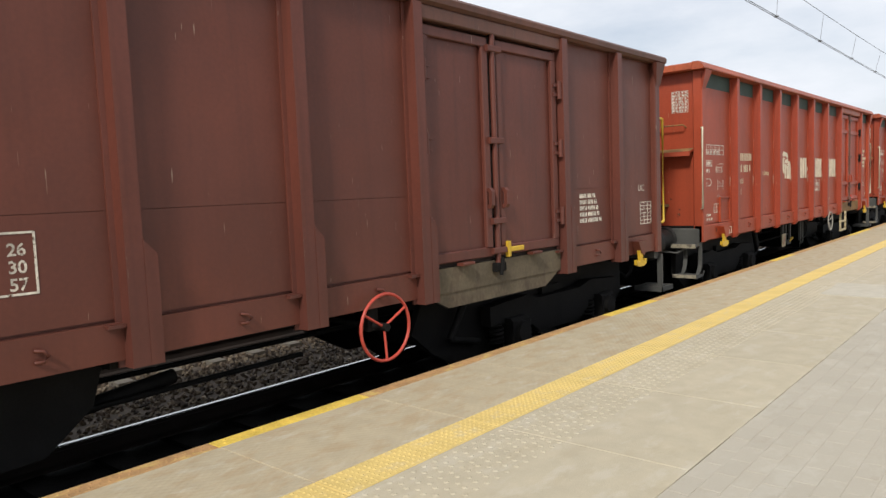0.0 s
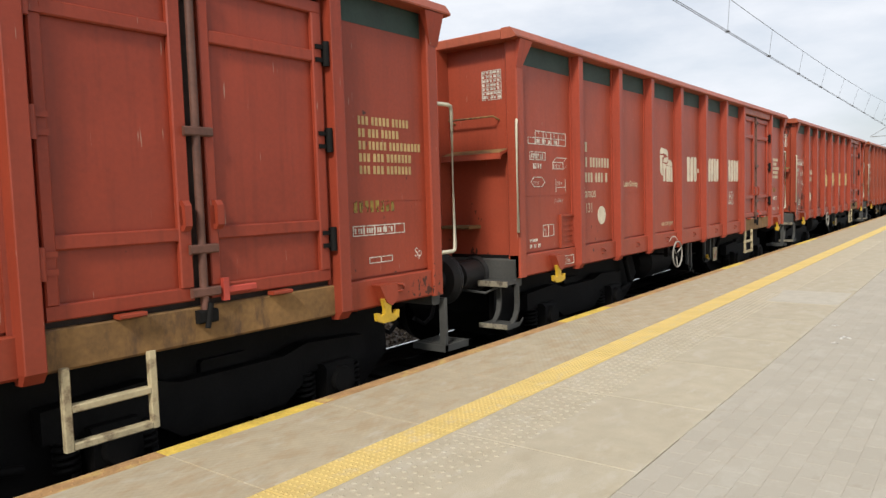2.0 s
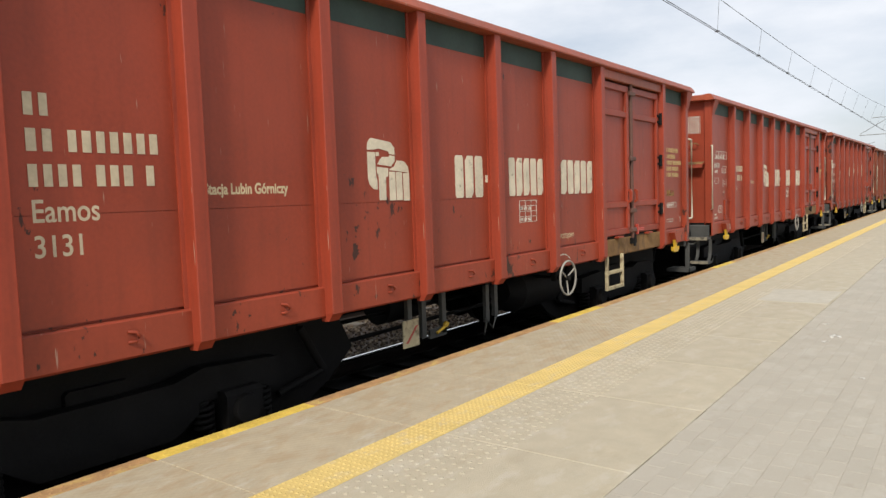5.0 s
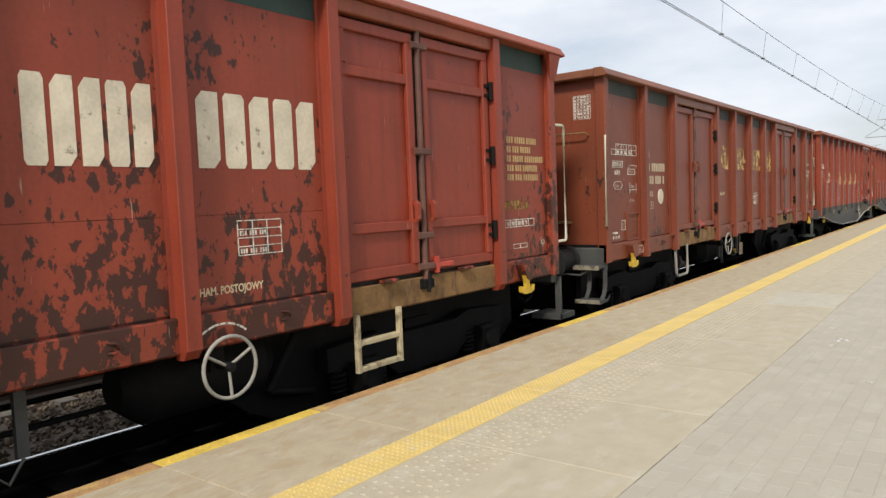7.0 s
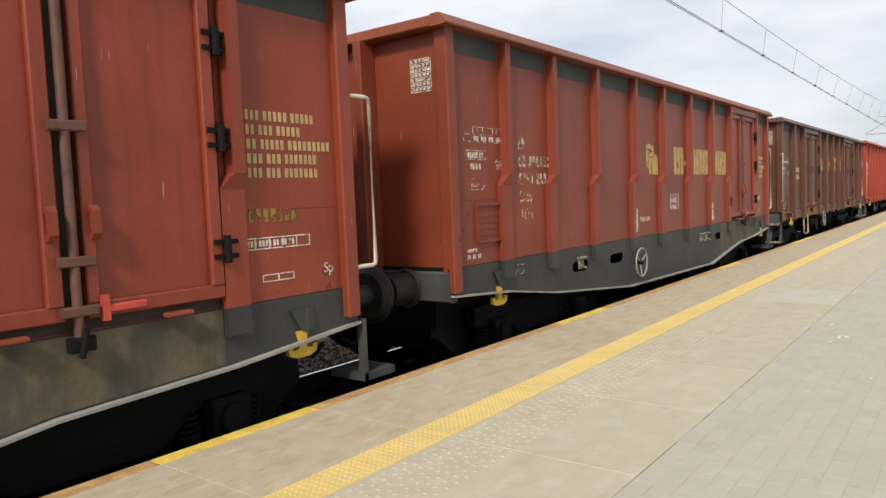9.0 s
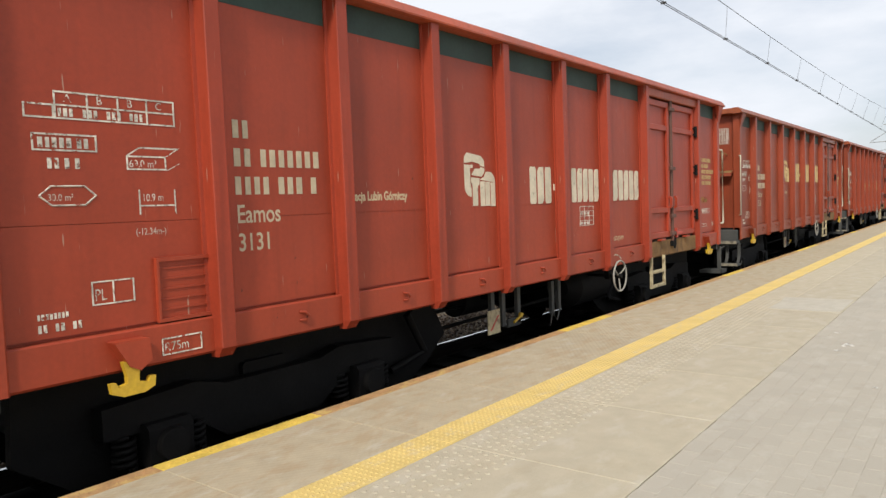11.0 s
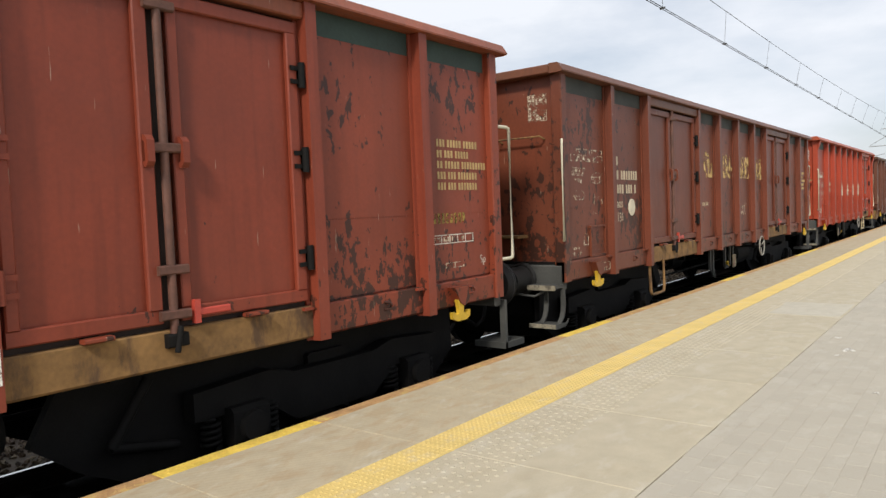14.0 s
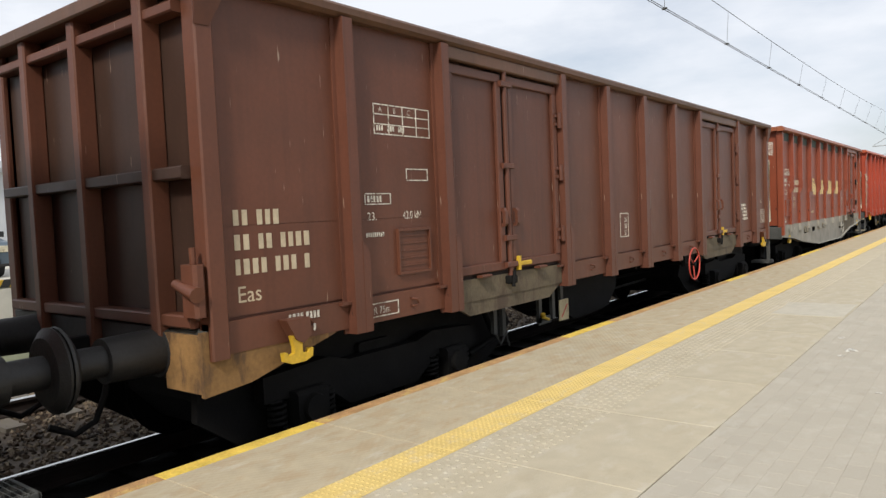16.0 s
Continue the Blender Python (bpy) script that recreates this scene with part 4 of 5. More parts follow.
                if role == "sill":
                    g.ext([(a + 0.02, SB + 0.02), (b - 0.02, SB + 0.02), (b - 0.28, SB - 0.11), (a + 0.28, SB - 0.11)], "x", 1.36, 1.39)
            else:
                g = Geo().ext([(1.30, SB), (1.395, SB), (1.41, SB + 0.015), (1.41, ST - 0.01), (1.40, ST), (1.30, ST)], "y", a, b)
            k.add("sole_bar", g, role, label="mud-stained sill below the door" if role == "sill" else "")
        for a, b in bays:
            m = (a + b) / 2 + 0.1
            k.add("lug", Geo().pipe([(1.408, m - 0.02, 1.175), (1.43, m + 0.015, 1.172), (1.435, m + 0.035, 1.145), (1.43, m + 0.015, 1.118), (1.408, m - 0.02, 1.115)], 0.011, 6), "paint")
    # ---- doors
    for dL, dR in doors:
        a0, b0 = dL + 0.09, dR - 0.10
        zb, zt = (1.285, cap - 0.14) if not belly else (1.31, cap - 0.12)
        mid = (a0 + b0) / 2 - 0.03
        k.add("door_header", Geo().box(1.34, 1.452, dL + 0.05, dR - 0.05, cap - 0.115, cap - 0.002, 0.01), "cap")
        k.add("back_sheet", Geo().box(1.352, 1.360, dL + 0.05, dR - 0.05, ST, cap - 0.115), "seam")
        for a, b, side in ((a0, mid - 0.10, 0), (mid + 0.02, b0, 1)):
            leaf = k.add("door", Geo().box(1.365, 1.383, a, b, zb, zt), "trim")
            w = 0.085
            frame_bars = [(a, b, zb, zb + w), (a, b, zt - w, zt), (a, a + w * 0.8, zb + w, zt - w), (b - w, b, zb + w, zt - w)]
            if K["bars"]:
                frame_bars += [(a + w * 0.8, b - w, zt - 0.42, zt - 0.34), (a + w * 0.8, b - w, zb + 0.36, zb + 0.44)]
            for p in frame_bars:
                xo = 1.425 if p[3] - p[2] > 0.2 else 1.418
                k.add("door_bar", Geo().box(1.383, xo, p[0], p[1], p[2], p[3], 0.008), "trim", leaf)
            hy = a - 0.02 if side == 0 else b + 0.02
            for z in (zb + 0.30, (zb + zt) / 2 + 0.02, zt - 0.36):
                k.add("hinge", Geo().rod((1.445, hy, z - 0.085), (1.445, hy, z + 0.085), 0.024, seg=8).box(1.40, 1.44, hy - 0.085, hy + 0.085, z + 0.03, z + 0.06).box(1.40, 1.44, hy - 0.085, hy + 0.085, z - 0.06, z - 0.03).box(1.384, 1.402, hy - 0.085, hy + 0.07, z - 0.075, z + 0.075), "hinge" if side else "trim", leaf)
            gy = b - 0.07 if side == 0 else a + 0.03
            gz = 2.18 - zb if plain == "two_door" else 0.42
            k.add("grip", Geo().ext([(1.41, zb + gz), (1.45, zb + gz), (1.475, zb + gz + 0.03), (1.475, zb + gz + 0.15), (1.45, zb + gz + 0.18), (1.41, zb + gz + 0.18), (1.41, zb + gz + 0.15), (1.44, zb + gz + 0.145), (1.445, zb + gz + 0.035), (1.41, zb + gz + 0.03)], "y", gy, gy + 0.045), "trim", leaf)
        bar = k.add("locking_bar", Geo().rod((1.425, mid - 0.04, ST - 0.06), (1.425, mid - 0.04, cap - 0.06), 0.026, seg=10), "lock")
        for z in (zb + 0.02, zb + 0.28, zb + 0.98, zt - 0.12):
            k.add("clamp", Geo().box(1.39, 1.455, mid - 0.13, mid + 0.06, z, z + 0.055, 0.008), "lock", bar)
        k.add("bottom_catch", Geo().box(1.40, 1.46, mid - 0.10, mid + 0.03, ST - 0.10, ST - 0.02, 0.01).rod((1.46, mid - 0.05, ST - 0.13), (1.46, mid - 0.02, ST + 0.02), 0.018), "dark", bar)
        k.add("latch", Geo().box(1.425, 1.45, mid + 0.10, mid + 0.33, zb + 0.02, zb + 0.065, 0.008).box(1.42, 1.455, mid + 0.08, mid + 0.12, zb - 0.02, zb + 0.12), "latch", label="")
        for yy in (a0 + 0.35, mid + 0.45):
            k.add("sill_cleat", Geo().box(1.40, 1.47, yy, yy + 0.16, ST + 0.005, ST + 0.03, 0.006), "paint")
    # ---- ends
    for yc, s, near in ((y0, 1, True), (y1, -1, False)):
        def span(d0, d1):
            return sorted((yc + s * d0, yc + s * d1))
        a, b = span(0.06, 0.085)
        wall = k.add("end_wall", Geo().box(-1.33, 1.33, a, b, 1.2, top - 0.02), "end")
        for x in ((-0.5, 0.5) if not eas else (-0.75, 0.05, 0.93)):
            a, b = span(-0.15 if not eas else -0.08, 0.06)
            k.add("end_post", Geo().box(x - 0.05, x + 0.05, a, b, 1.0, cap, 0.012), "paint", wall)
        if K["shelf"] and near:
            for xa, xb in ((-1.3, -0.56), (-0.44, 0.44), (0.56, 1.3)):
                a, b = span(-0.14, 0.06)
                k.add("shelf", Geo().ext([(yc + 0.06, 2.335), (yc - 0.12, 2.285), (yc - 0.13, 2.225), (yc - 0.115, 2.225), (yc - 0.10, 2.265), (yc + 0.06, 2.31)], "x", xa, xb), "end", wall)
                k.add("shelf_dust", Geo().ext([(yc + 0.055, 2.3355), (yc - 0.118, 2.2875), (yc - 0.118, 2.2885), (yc + 0.055, 2.3365)], "x", xa + 0.01, xb - 0.01), "tread", wall, "dusty top of the ledge")
        if eas:
            a, b = span(-0.06, 0.055)
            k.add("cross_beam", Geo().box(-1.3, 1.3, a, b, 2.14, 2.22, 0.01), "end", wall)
            k.add("cross_beam", Geo().box(-1.3, 1.3, a, b, cap - 0.17, cap - 0.10, 0.01), "paint", wall)
            k.add("cross_beam", Geo().box(-1.3, 1.3, a, b, 1.22, 1.30, 0.01), "paint", wall)
        a, b = span(-0.01, 0.10)
        k.add("headstock", Geo().box(-1.38, 1.38, a, b, 0.93, 1.21, 0.015), "head", label="dirty grey headstock")
        reach = yc if near else L - yc
        for x in (-0.875, 0.875):
            by = lambda d: yc - s * d * reach / 0.735
            bf = k.add("buffer", Geo().rod((x, by(0.0), 1.05), (x, by(0.06), 1.05), 0.19, 0.17, 16).rod((x, by(0.06), 1.05), (x, by(0.44), 1.05), 0.15, 0.14, 18), "buffer")
            k.add("plunger", Geo().rod((x, by(0.44), 1.05), (x, by(0.67), 1.05), 0.10, 0.10, 16), "buffer", bf)
            k.add("buffer_plate", Geo().rod((x, by(0.67), 1.05), (x, by(0.712), 1.05), 0.20, 0.255, 24).rod((x, by(0.712), 1.05), (x, by(0.729), 1.05), 0.255, 0.25, 24), "buffer", bf)
        by = lambda d: yc - s * d * reach / 0.735
        k.add("coupling", Geo().box(-0.05, 0.05, *sorted((by(0.0), by(0.3))), 1.0, 1.1, 0.01).pipe([(0.03, by(0.25), 1.04), (0.05, by(0.42), 0.86), (0.05, by(0.7), 0.82)], 0.025).pipe([(-0.03, by(0.25), 1.04), (-0.05, by(0.42), 0.86), (-0.05, by(0.7), 0.82)], 0.025), "dark")
        for x, d in ((0.42, 0.3), (-0.42, 0.2)):
            k.add("brake_hose", Geo().pipe([(x, by(0.0), 0.98), (x, by(0.14), 0.93), (x + 0.02, by(0.2), 0.75), (x + 0.02, by(0.28), 0.58), (x, by(0.42), 0.52), (x - 0.03, by(0.58), 0.60)], 0.022), "dark")
        by = lambda d: yc - s * d
        if near and not belly and not eas:
            bend = [(0.04, 0.96), (0.04, 0.76), (0.055, 0.69), (0.09, 0.63), (0.15, 0.58), (0.17, 0.58)]
            prof = [(by(d), z) for d, z in bend] + [(by(d - 0.022), z - 0.004) for d, z in bend[::-1]]
            st = k.add("corner_step", Geo().ext(prof, "x", 1.16, 1.21), "grey")
            k.add("strap", Geo().ext(prof, "x", 1.375, 1.425), "grey", st)
            a, b = sorted((by(0.03), by(0.27)))
            tread = k.add("tread", Geo().box(1.10, 1.43, a, b, 0.555, 0.575), "grey", st)
            k.add("nosing", Geo().box(1.10, 1.43, a - 0.012, a, 0.535, 0.585, 0.004), "bracket", tread, "pale worn nosing")
            k.add("nosing", Geo().ext([(a, 0.582), (b, 0.582), (b + 0.05, 0.62), (b + 0.03, 0.58), (b - 0.04, 0.54), (a, 0.535)], "x", 1.43, 1.442), "grey", tread)
            a, b = sorted((by(0.01), by(0.20)))
            plate_ob = k.add("step_plate", Geo().box(1.05, 1.40, a, b, 0.965, 1.0, 0.006), "grey")
            k.add("nosing", Geo().box(1.05, 1.40, a - 0.012, a, 0.945, 1.003, 0.004), "bracket", plate_ob, "pale worn nosing")
            k.add("shunter_grip", Geo().pipe([(0.75, by(0.05), 0.93), (0.78, by(0.22), 0.90), (1.15, by(0.22), 0.88), (1.20, by(0.05), 0.93)], 0.014), "grey")
        if not near:
            gr = k.add("grating_step", Geo().box(1.05, 1.42, by(0.36) - 0.006, by(0.36) + 0.006, 0.50, 0.56).box(1.05, 1.42, by(0.02) - 0.006, by(0.02) + 0.006, 0.50, 0.56).box(1.40, 1.42, by(0.02), by(0.36), 0.50, 0.56), "grey")
            g = Geo()
            for i in range(11):
                g.box(1.06, 1.40, by(0.03 + 0.032 * i) - 0.004, by(0.03 + 0.032 * i) + 0.004, 0.535, 0.56)
            for i in range(4):
                g.box(1.08 + 0.09 * i, 1.088 + 0.09 * i, *sorted((by(0.03), by(0.35))), 0.53, 0.555)
            k.add("grate", g, "grey", gr)
            k.add("strap", Geo().box(1.36, 1.42, by(0.02), by(0.06), 0.50, 0.98), "grey", gr)
            out = 0.10 if eas else 0.20
            k.add("hand_rail", Geo().pipe([(1.41, y1 - 0.02, 2.66), (1.42, y1 + out - 0.04, 2.66), (1.42, y1 + out - 0.01, 2.65), (1.42, y1 + out, 2.62), (1.42, y1 + out, 1.42), (1.42, y1 + out - 0.01, 1.39), (1.42, y1 + out - 0.04, 1.38), (1.41, y1 - 0.02, 1.38)], 0.017), "rail", label="white bent hand rail")
        if near and K["handrail"]:
            k.add("hand_rail", Geo().pipe([(1.40, y0 + 0.03, 2.60), (1.455, y0 - 0.05, 2.60), (1.455, y0 - 0.06, 2.55), (1.455, y0 - 0.06, 1.50), (1.40, y0 + 0.03, 1.48)], 0.014), "rail", label="white upright hand rail")
        if near and not eas:
            for xa, xb, z in () if belly else ((0.62, 1.18, 2.66), (-0.25, 0.3, 2.78)):
                k.add("grab_bar", Geo().pipe([(xa, yc + 0.06, z - 0.03), (xa, yc - 0.05, z), (xb, yc - 0.05, z + 0.0), (xb, yc + 0.06, z - 0.03)], 0.011, 6), "tread", wall)
            for xa, xb, z in () if belly else ((0.56, 0.92, 1.52), (-0.42, 0.42, 1.78)):
                a, b = span(-0.16, 0.06)
                k.add("foot_plate", Geo().box(xa, xb, a, b, z, z + 0.035, 0.006), "tread", wall)
            g = Geo()
            for i in range(8):
                g.box(0.98, 1.22, yc + 0.055, yc + 0.058, 2.84 + 0.042 * i, 2.846 + 0.042 * i)
                if i < 7:
                    for q in range(5):
                        w = rng.uniform(0.02, 0.04)
                        g.box(0.99 + 0.045 * q, 0.99 + 0.045 * q + w, yc + 0.0555, yc + 0.0585, 2.855 + 0.042 * i, 2.877 + 0.042 * i)
            for q in (0.98, 1.214):
                g.box(q, q + 0.006, yc + 0.055, yc + 0.0582, 2.84, 3.14)
            k.add("end_table", g, "mark_dull", wall)
        if eas and near:
            k.add("door_lever", Geo().rod((1.36, yc - 0.04, 1.28), (1.38, yc - 0.07, 1.72), 0.02).box(1.28, 1.44, yc - 0.10, yc - 0.02, 1.30, 1.62, 0.02).rod((1.2, yc - 0.08, 1.5), (1.46, yc - 0.10, 1.44), 0.03, 0.05), "paint")
            k.add("corner_plate", Geo().ext([(yc - 0.05, 1.20), (yc - 0.05, 0.80), (yc + 0.30, 0.83), (yc + 1.05, 1.03), (yc + 1.05, 1.20)], "x", 1.362, 1.396).box(0.98, 1.362, yc - 0.05, yc - 0.02, 0.82, 1.18), "corner")
    # ---- hook, hand wheel, steps
    for hy in (1.30, L - (1.25 if belly else 1.48)):
        hook = k.add("tow_hook", Geo().ext([(hy - 0.10, 1.20), (hy + 0.10, 1.20), (hy + 0.11, 1.08), (hy + 0.04, 1.03), (hy - 0.02, 1.06)], "x", 1.41, 1.50), "belly" if belly else "paint")
        anchor = [(-0.055, 1.09), (0.055, 1.09), (0.034, 1.01), (0.034, 0.970), (0.085, 0.957), (0.097, 0.985), (0.130, 0.985), (0.122, 0.928), (0.06, 0.903),
                  (-0.06, 0.903), (-0.122, 0.928), (-0.130, 0.985), (-0.097, 0.985), (-0.085, 0.957), (-0.034, 0.970), (-0.034, 1.01)]
        k.add("hook", Geo().ext([(hy + a, z) for a, z in anchor], "x", 1.452, 1.488), "yellow", hook, "yellow rope hook")
        if belly:
            k.rows[-1][2].transform(Matrix.Translation((-0.10, 0, -0.10)))
            k.rows[-2][2].transform(Matrix.Translation((-0.10, 0, -0.06)))
    wy = K["wheel"]
    wr = 0.245 if eas else 0.192
    hub = k.add("hand_wheel", Geo().ring((1.47, wy, 0.90), wr, 0.0125), "wheel", label="brake hand wheel")
    k.add("spoke", Geo().rod((1.45, wy, 0.90), (1.47, wy, 0.90 - wr), 0.010).rod((1.45, wy, 0.90), (1.47, wy + 0.866 * wr, 0.90 + 0.5 * wr), 0.010).rod((1.45, wy, 0.90), (1.47, wy - 0.866 * wr, 0.90 + 0.5 * wr), 0.010), "wheel", hub)
    k.add("hub", Geo().rod((1.35, wy, 0.90), (1.49, wy, 0.90), 0.03), "dark", hub)
    k.add("spindle", Geo().rod((0.6, wy, 0.90), (1.35, wy, 0.90), 0.018).box(1.28, 1.34, wy - 0.05, wy + 0.05, 0.86, SB), "dark", hub)
    if plain == "drop_end":
        arc = [(wy + 0.26 * math.cos(q), 0.90 + 0.26 * math.sin(q)) for q in [0.85 + 0.13 * i for i in range(12)]]
        k.add("brake_arc", Geo().ext(arc + [(wy + (y - wy) * 1.05, 0.90 + (z - 0.90) * 1.05) for y, z in arc[::-1]], "x", 1.4105, 1.4125), "mark_dull", label="curved white brake mark")
    for form, sy in K["steps"]:
        if form == "ladder":
            ld = k.add("step_ladder", Geo().box(1.40, 1.44, sy, sy + 0.045, 0.60, SB + 0.02, 0.006), "ladder", label="cream steel step ladder")
            k.add("stile", Geo().box(1.40, 1.44, sy + 0.48, sy + 0.525, 0.60, SB + 0.02, 0.006), "ladder", ld)
            for z in (0.60, 0.80):
                k.add("rung", Geo().box(1.38, 1.44, sy + 0.045, sy + 0.48, z, z + 0.04, 0.006), "ladder", ld)
        else:
            k.add("step_hoop", Geo().pipe([(1.42, sy, SB + 0.03), (1.43, sy, 0.66), (1.43, sy + 0.02, 0.61), (1.43, sy + 0.07, 0.585), (1.43, sy + 0.45, 0.585), (1.43, sy + 0.50, 0.61), (1.43, sy + 0.52, 0.66), (1.42, sy + 0.52, SB + 0.03)], 0.022), "ladder", label="bent steel step hoop")
    # ---- running gear
    axle_mesh = Geo().rod((-1.0, 0, 0), (1.0, 0, 0), 0.075, seg=10).mesh("wheelset")
    wheel_meshes = []
    for sx in (1, -1):
        disc = [(0.68, 0.06), (0.68, 0.485), (0.70, 0.478), (0.71, 0.462), (0.81, 0.455), (0.81, 0.39), (0.765, 0.37), (0.745, 0.16), (0.80, 0.14), (0.80, 0.06)]
        g = Geo()
        nseg = 28
        g.add([(sx * a, r * math.cos(2 * math.pi * i / nseg), r * math.sin(2 * math.pi * i / nseg)) for i in range(nseg) for a, r in disc],
              [(i * 10 + j, i * 10 + (j + 1) % 10, ((i + 1) % nseg) * 10 + (j + 1) % 10, ((i + 1) % nseg) * 10 + j) for i in range(nseg) for j in range(10)])
        wheel_meshes.append(g.mesh("wheel"))
    mid = L / 2
    for py in (2.60, L - 2.60):
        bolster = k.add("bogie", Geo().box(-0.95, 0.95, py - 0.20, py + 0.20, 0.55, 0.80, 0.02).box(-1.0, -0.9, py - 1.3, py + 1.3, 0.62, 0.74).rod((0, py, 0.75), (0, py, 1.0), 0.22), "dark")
        # one added dark block stands for brake beams and the shade among them
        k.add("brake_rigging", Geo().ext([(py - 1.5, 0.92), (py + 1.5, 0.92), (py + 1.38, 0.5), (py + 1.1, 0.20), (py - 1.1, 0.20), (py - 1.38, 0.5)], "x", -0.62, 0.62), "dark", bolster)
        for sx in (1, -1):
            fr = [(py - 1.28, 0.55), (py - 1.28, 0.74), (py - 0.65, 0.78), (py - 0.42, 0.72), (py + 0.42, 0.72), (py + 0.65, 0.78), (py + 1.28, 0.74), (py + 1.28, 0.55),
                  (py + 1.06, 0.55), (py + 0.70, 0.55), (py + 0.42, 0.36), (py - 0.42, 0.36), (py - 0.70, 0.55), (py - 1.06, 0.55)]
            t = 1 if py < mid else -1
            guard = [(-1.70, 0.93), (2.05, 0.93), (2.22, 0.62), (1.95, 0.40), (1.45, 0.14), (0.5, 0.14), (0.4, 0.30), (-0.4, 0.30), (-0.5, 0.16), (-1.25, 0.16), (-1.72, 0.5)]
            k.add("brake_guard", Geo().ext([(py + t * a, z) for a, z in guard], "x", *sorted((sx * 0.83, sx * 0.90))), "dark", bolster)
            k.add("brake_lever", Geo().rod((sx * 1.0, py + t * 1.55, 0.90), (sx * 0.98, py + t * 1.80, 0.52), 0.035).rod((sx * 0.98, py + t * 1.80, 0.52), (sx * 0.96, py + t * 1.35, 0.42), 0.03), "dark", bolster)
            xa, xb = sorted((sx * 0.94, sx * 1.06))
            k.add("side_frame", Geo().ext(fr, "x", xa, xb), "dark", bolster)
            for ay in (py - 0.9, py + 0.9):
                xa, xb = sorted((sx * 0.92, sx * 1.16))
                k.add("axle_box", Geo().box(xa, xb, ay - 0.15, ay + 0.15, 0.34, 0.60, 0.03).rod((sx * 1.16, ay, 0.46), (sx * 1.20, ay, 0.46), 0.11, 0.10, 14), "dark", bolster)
                for d in ((-0.24, 0.24) if sx > 0 else ()):
                    coil = [(1.02 + 0.062 * math.cos(u), ay + d + 0.062 * math.sin(u), 0.34 + 0.0066 * u) for u in [q * math.pi / 5 for q in range(51)]]
                    k.add("spring", Geo().pipe(coil, 0.017, 5), "dark", bolster)
        for ay in (py - 0.9, py + 0.9):
            k.rows.append(("wheelset", -1, axle_mesh, ("axle", ay), ""))
            ax = len(k.rows) - 1
            for me in wheel_meshes:
                k.rows.append(("wheel", ax, me, "dark", ""))
    k.add("centre_beam", Geo().box(-0.25, 0.25, y0 + 0.1, y1 - 0.1, 0.92, 1.20), "dark")
    for yy in np.linspace(y0 + 0.9, y1 - 0.9, 5):
        k.add("cross_member", Geo().box(-1.30, 1.30, yy - 0.04, yy + 0.04, 0.98, 1.20), "dark")
    if eas:
        k.add("brake_gear_frame", Geo().ext([(5.75, 1.0), (7.50, 1.0), (7.42, 0.72), (7.15, 0.50), (6.2, 0.46), (5.8, 0.62)], "x", 0.3, 1.0).rod((0.65, 7.40, 0.62), (0.65, 8.1, 0.70), 0.05), "dark")
    if not eas and not belly:
        ta, tb = (wy - 0.15, wy + 1.02) if wy < mid else (wy - 0.42, wy + 0.75)
        tank = k.add("air_reservoir", Geo().rod((0.82, ta + 0.16, 0.76), (0.82, tb - 0.16, 0.76), 0.26, seg=18).rod((0.82, ta + 0.16, 0.76), (0.82, ta, 0.76), 0.26, 0.13, 18).rod((0.82, tb - 0.16, 0.76), (0.82, tb, 0.76), 0.26, 0.13, 18), "dark")
        for ya in (ta + 0.25, tb - 0.33):
            k.add("tank_hanger", Geo().box(0.6, 1.04, ya, ya + 0.08, 0.95, 1.03), "dark", tank)
    k.add("brake_cylinder", Geo().rod((0.2, mid - 0.5, 0.75), (0.2, mid + 0.1, 0.75), 0.19, seg=16).box(-0.2, 0.5, mid - 0.2, mid - 0.1, 0.75, 0.95), "dark")
    k.add("air_tank", Geo().rod((-0.5, mid - 0.6, 0.76), (-0.5, mid + 0.6, 0.76), 0.18, seg=16), "dark")
    k.add("brake_rod", Geo().rod((0.3, y0 + 2.2, 0.70), (0.3, y1 - 2.2, 0.68), 0.022, seg=6).rod((0.75, mid - 1.9, 0.62), (0.75, mid + 1.6, 0.66), 0.02, seg=6), "dark")
    ham, w = K["hang"], -1 if K.get("flip") else 1
    for d, h in ((-0.90, 0.62), (-0.74, 0.58), (0.0, 0.60), (0.30, 0.60), (0.50, 0.62)):
        k.add("hanger", Geo().box(1.16, 1.20, ham + w * d - 0.03, ham + w * d + 0.03, h, SB + 0.02), "grey")
    pa, pb = sorted((ham + w * 0.40, ham + w * 0.62))
    sb = k.add("change_over_box", Geo().box(1.205, 1.22, pa, pb, 0.56, 0.80, 0.004), "plate", label="dirty white brake change-over plate")
    k.add("change_over_mark", Geo().ext([(pa + 0.03, 0.60), (pa + 0.06, 0.60), (pb - 0.02, 0.74), (pb - 0.05, 0.74)], "x", 1.2205, 1.2225), "mark_red", sb)
    k.add("change_over_lever", Geo().rod((1.22, ham + w * 0.02, 0.66), (1.22, ham + w * 0.14, 0.62), 0.014).rod((1.22, ham + w * 0.02, 0.66), (1.23, ham, 0.70), 0.026), "yellow", sb, "yellow lever knob")
    pa, pb = sorted((ham - w * 0.03, ham + w * 0.22))
    k.add("lever_plate", Geo().box(1.175, 1.20, pa, pb, 0.57, 0.66, 0.006), "grey")
    k.add("pull_wire", Geo().pipe([(1.2, ham + w * d, z) for d, z in ((-0.9, 0.62), (-0.82, 0.50), (-0.72, 0.60), (-0.66, 0.46), (-0.7, 0.62))], 0.01, 6), "grey")

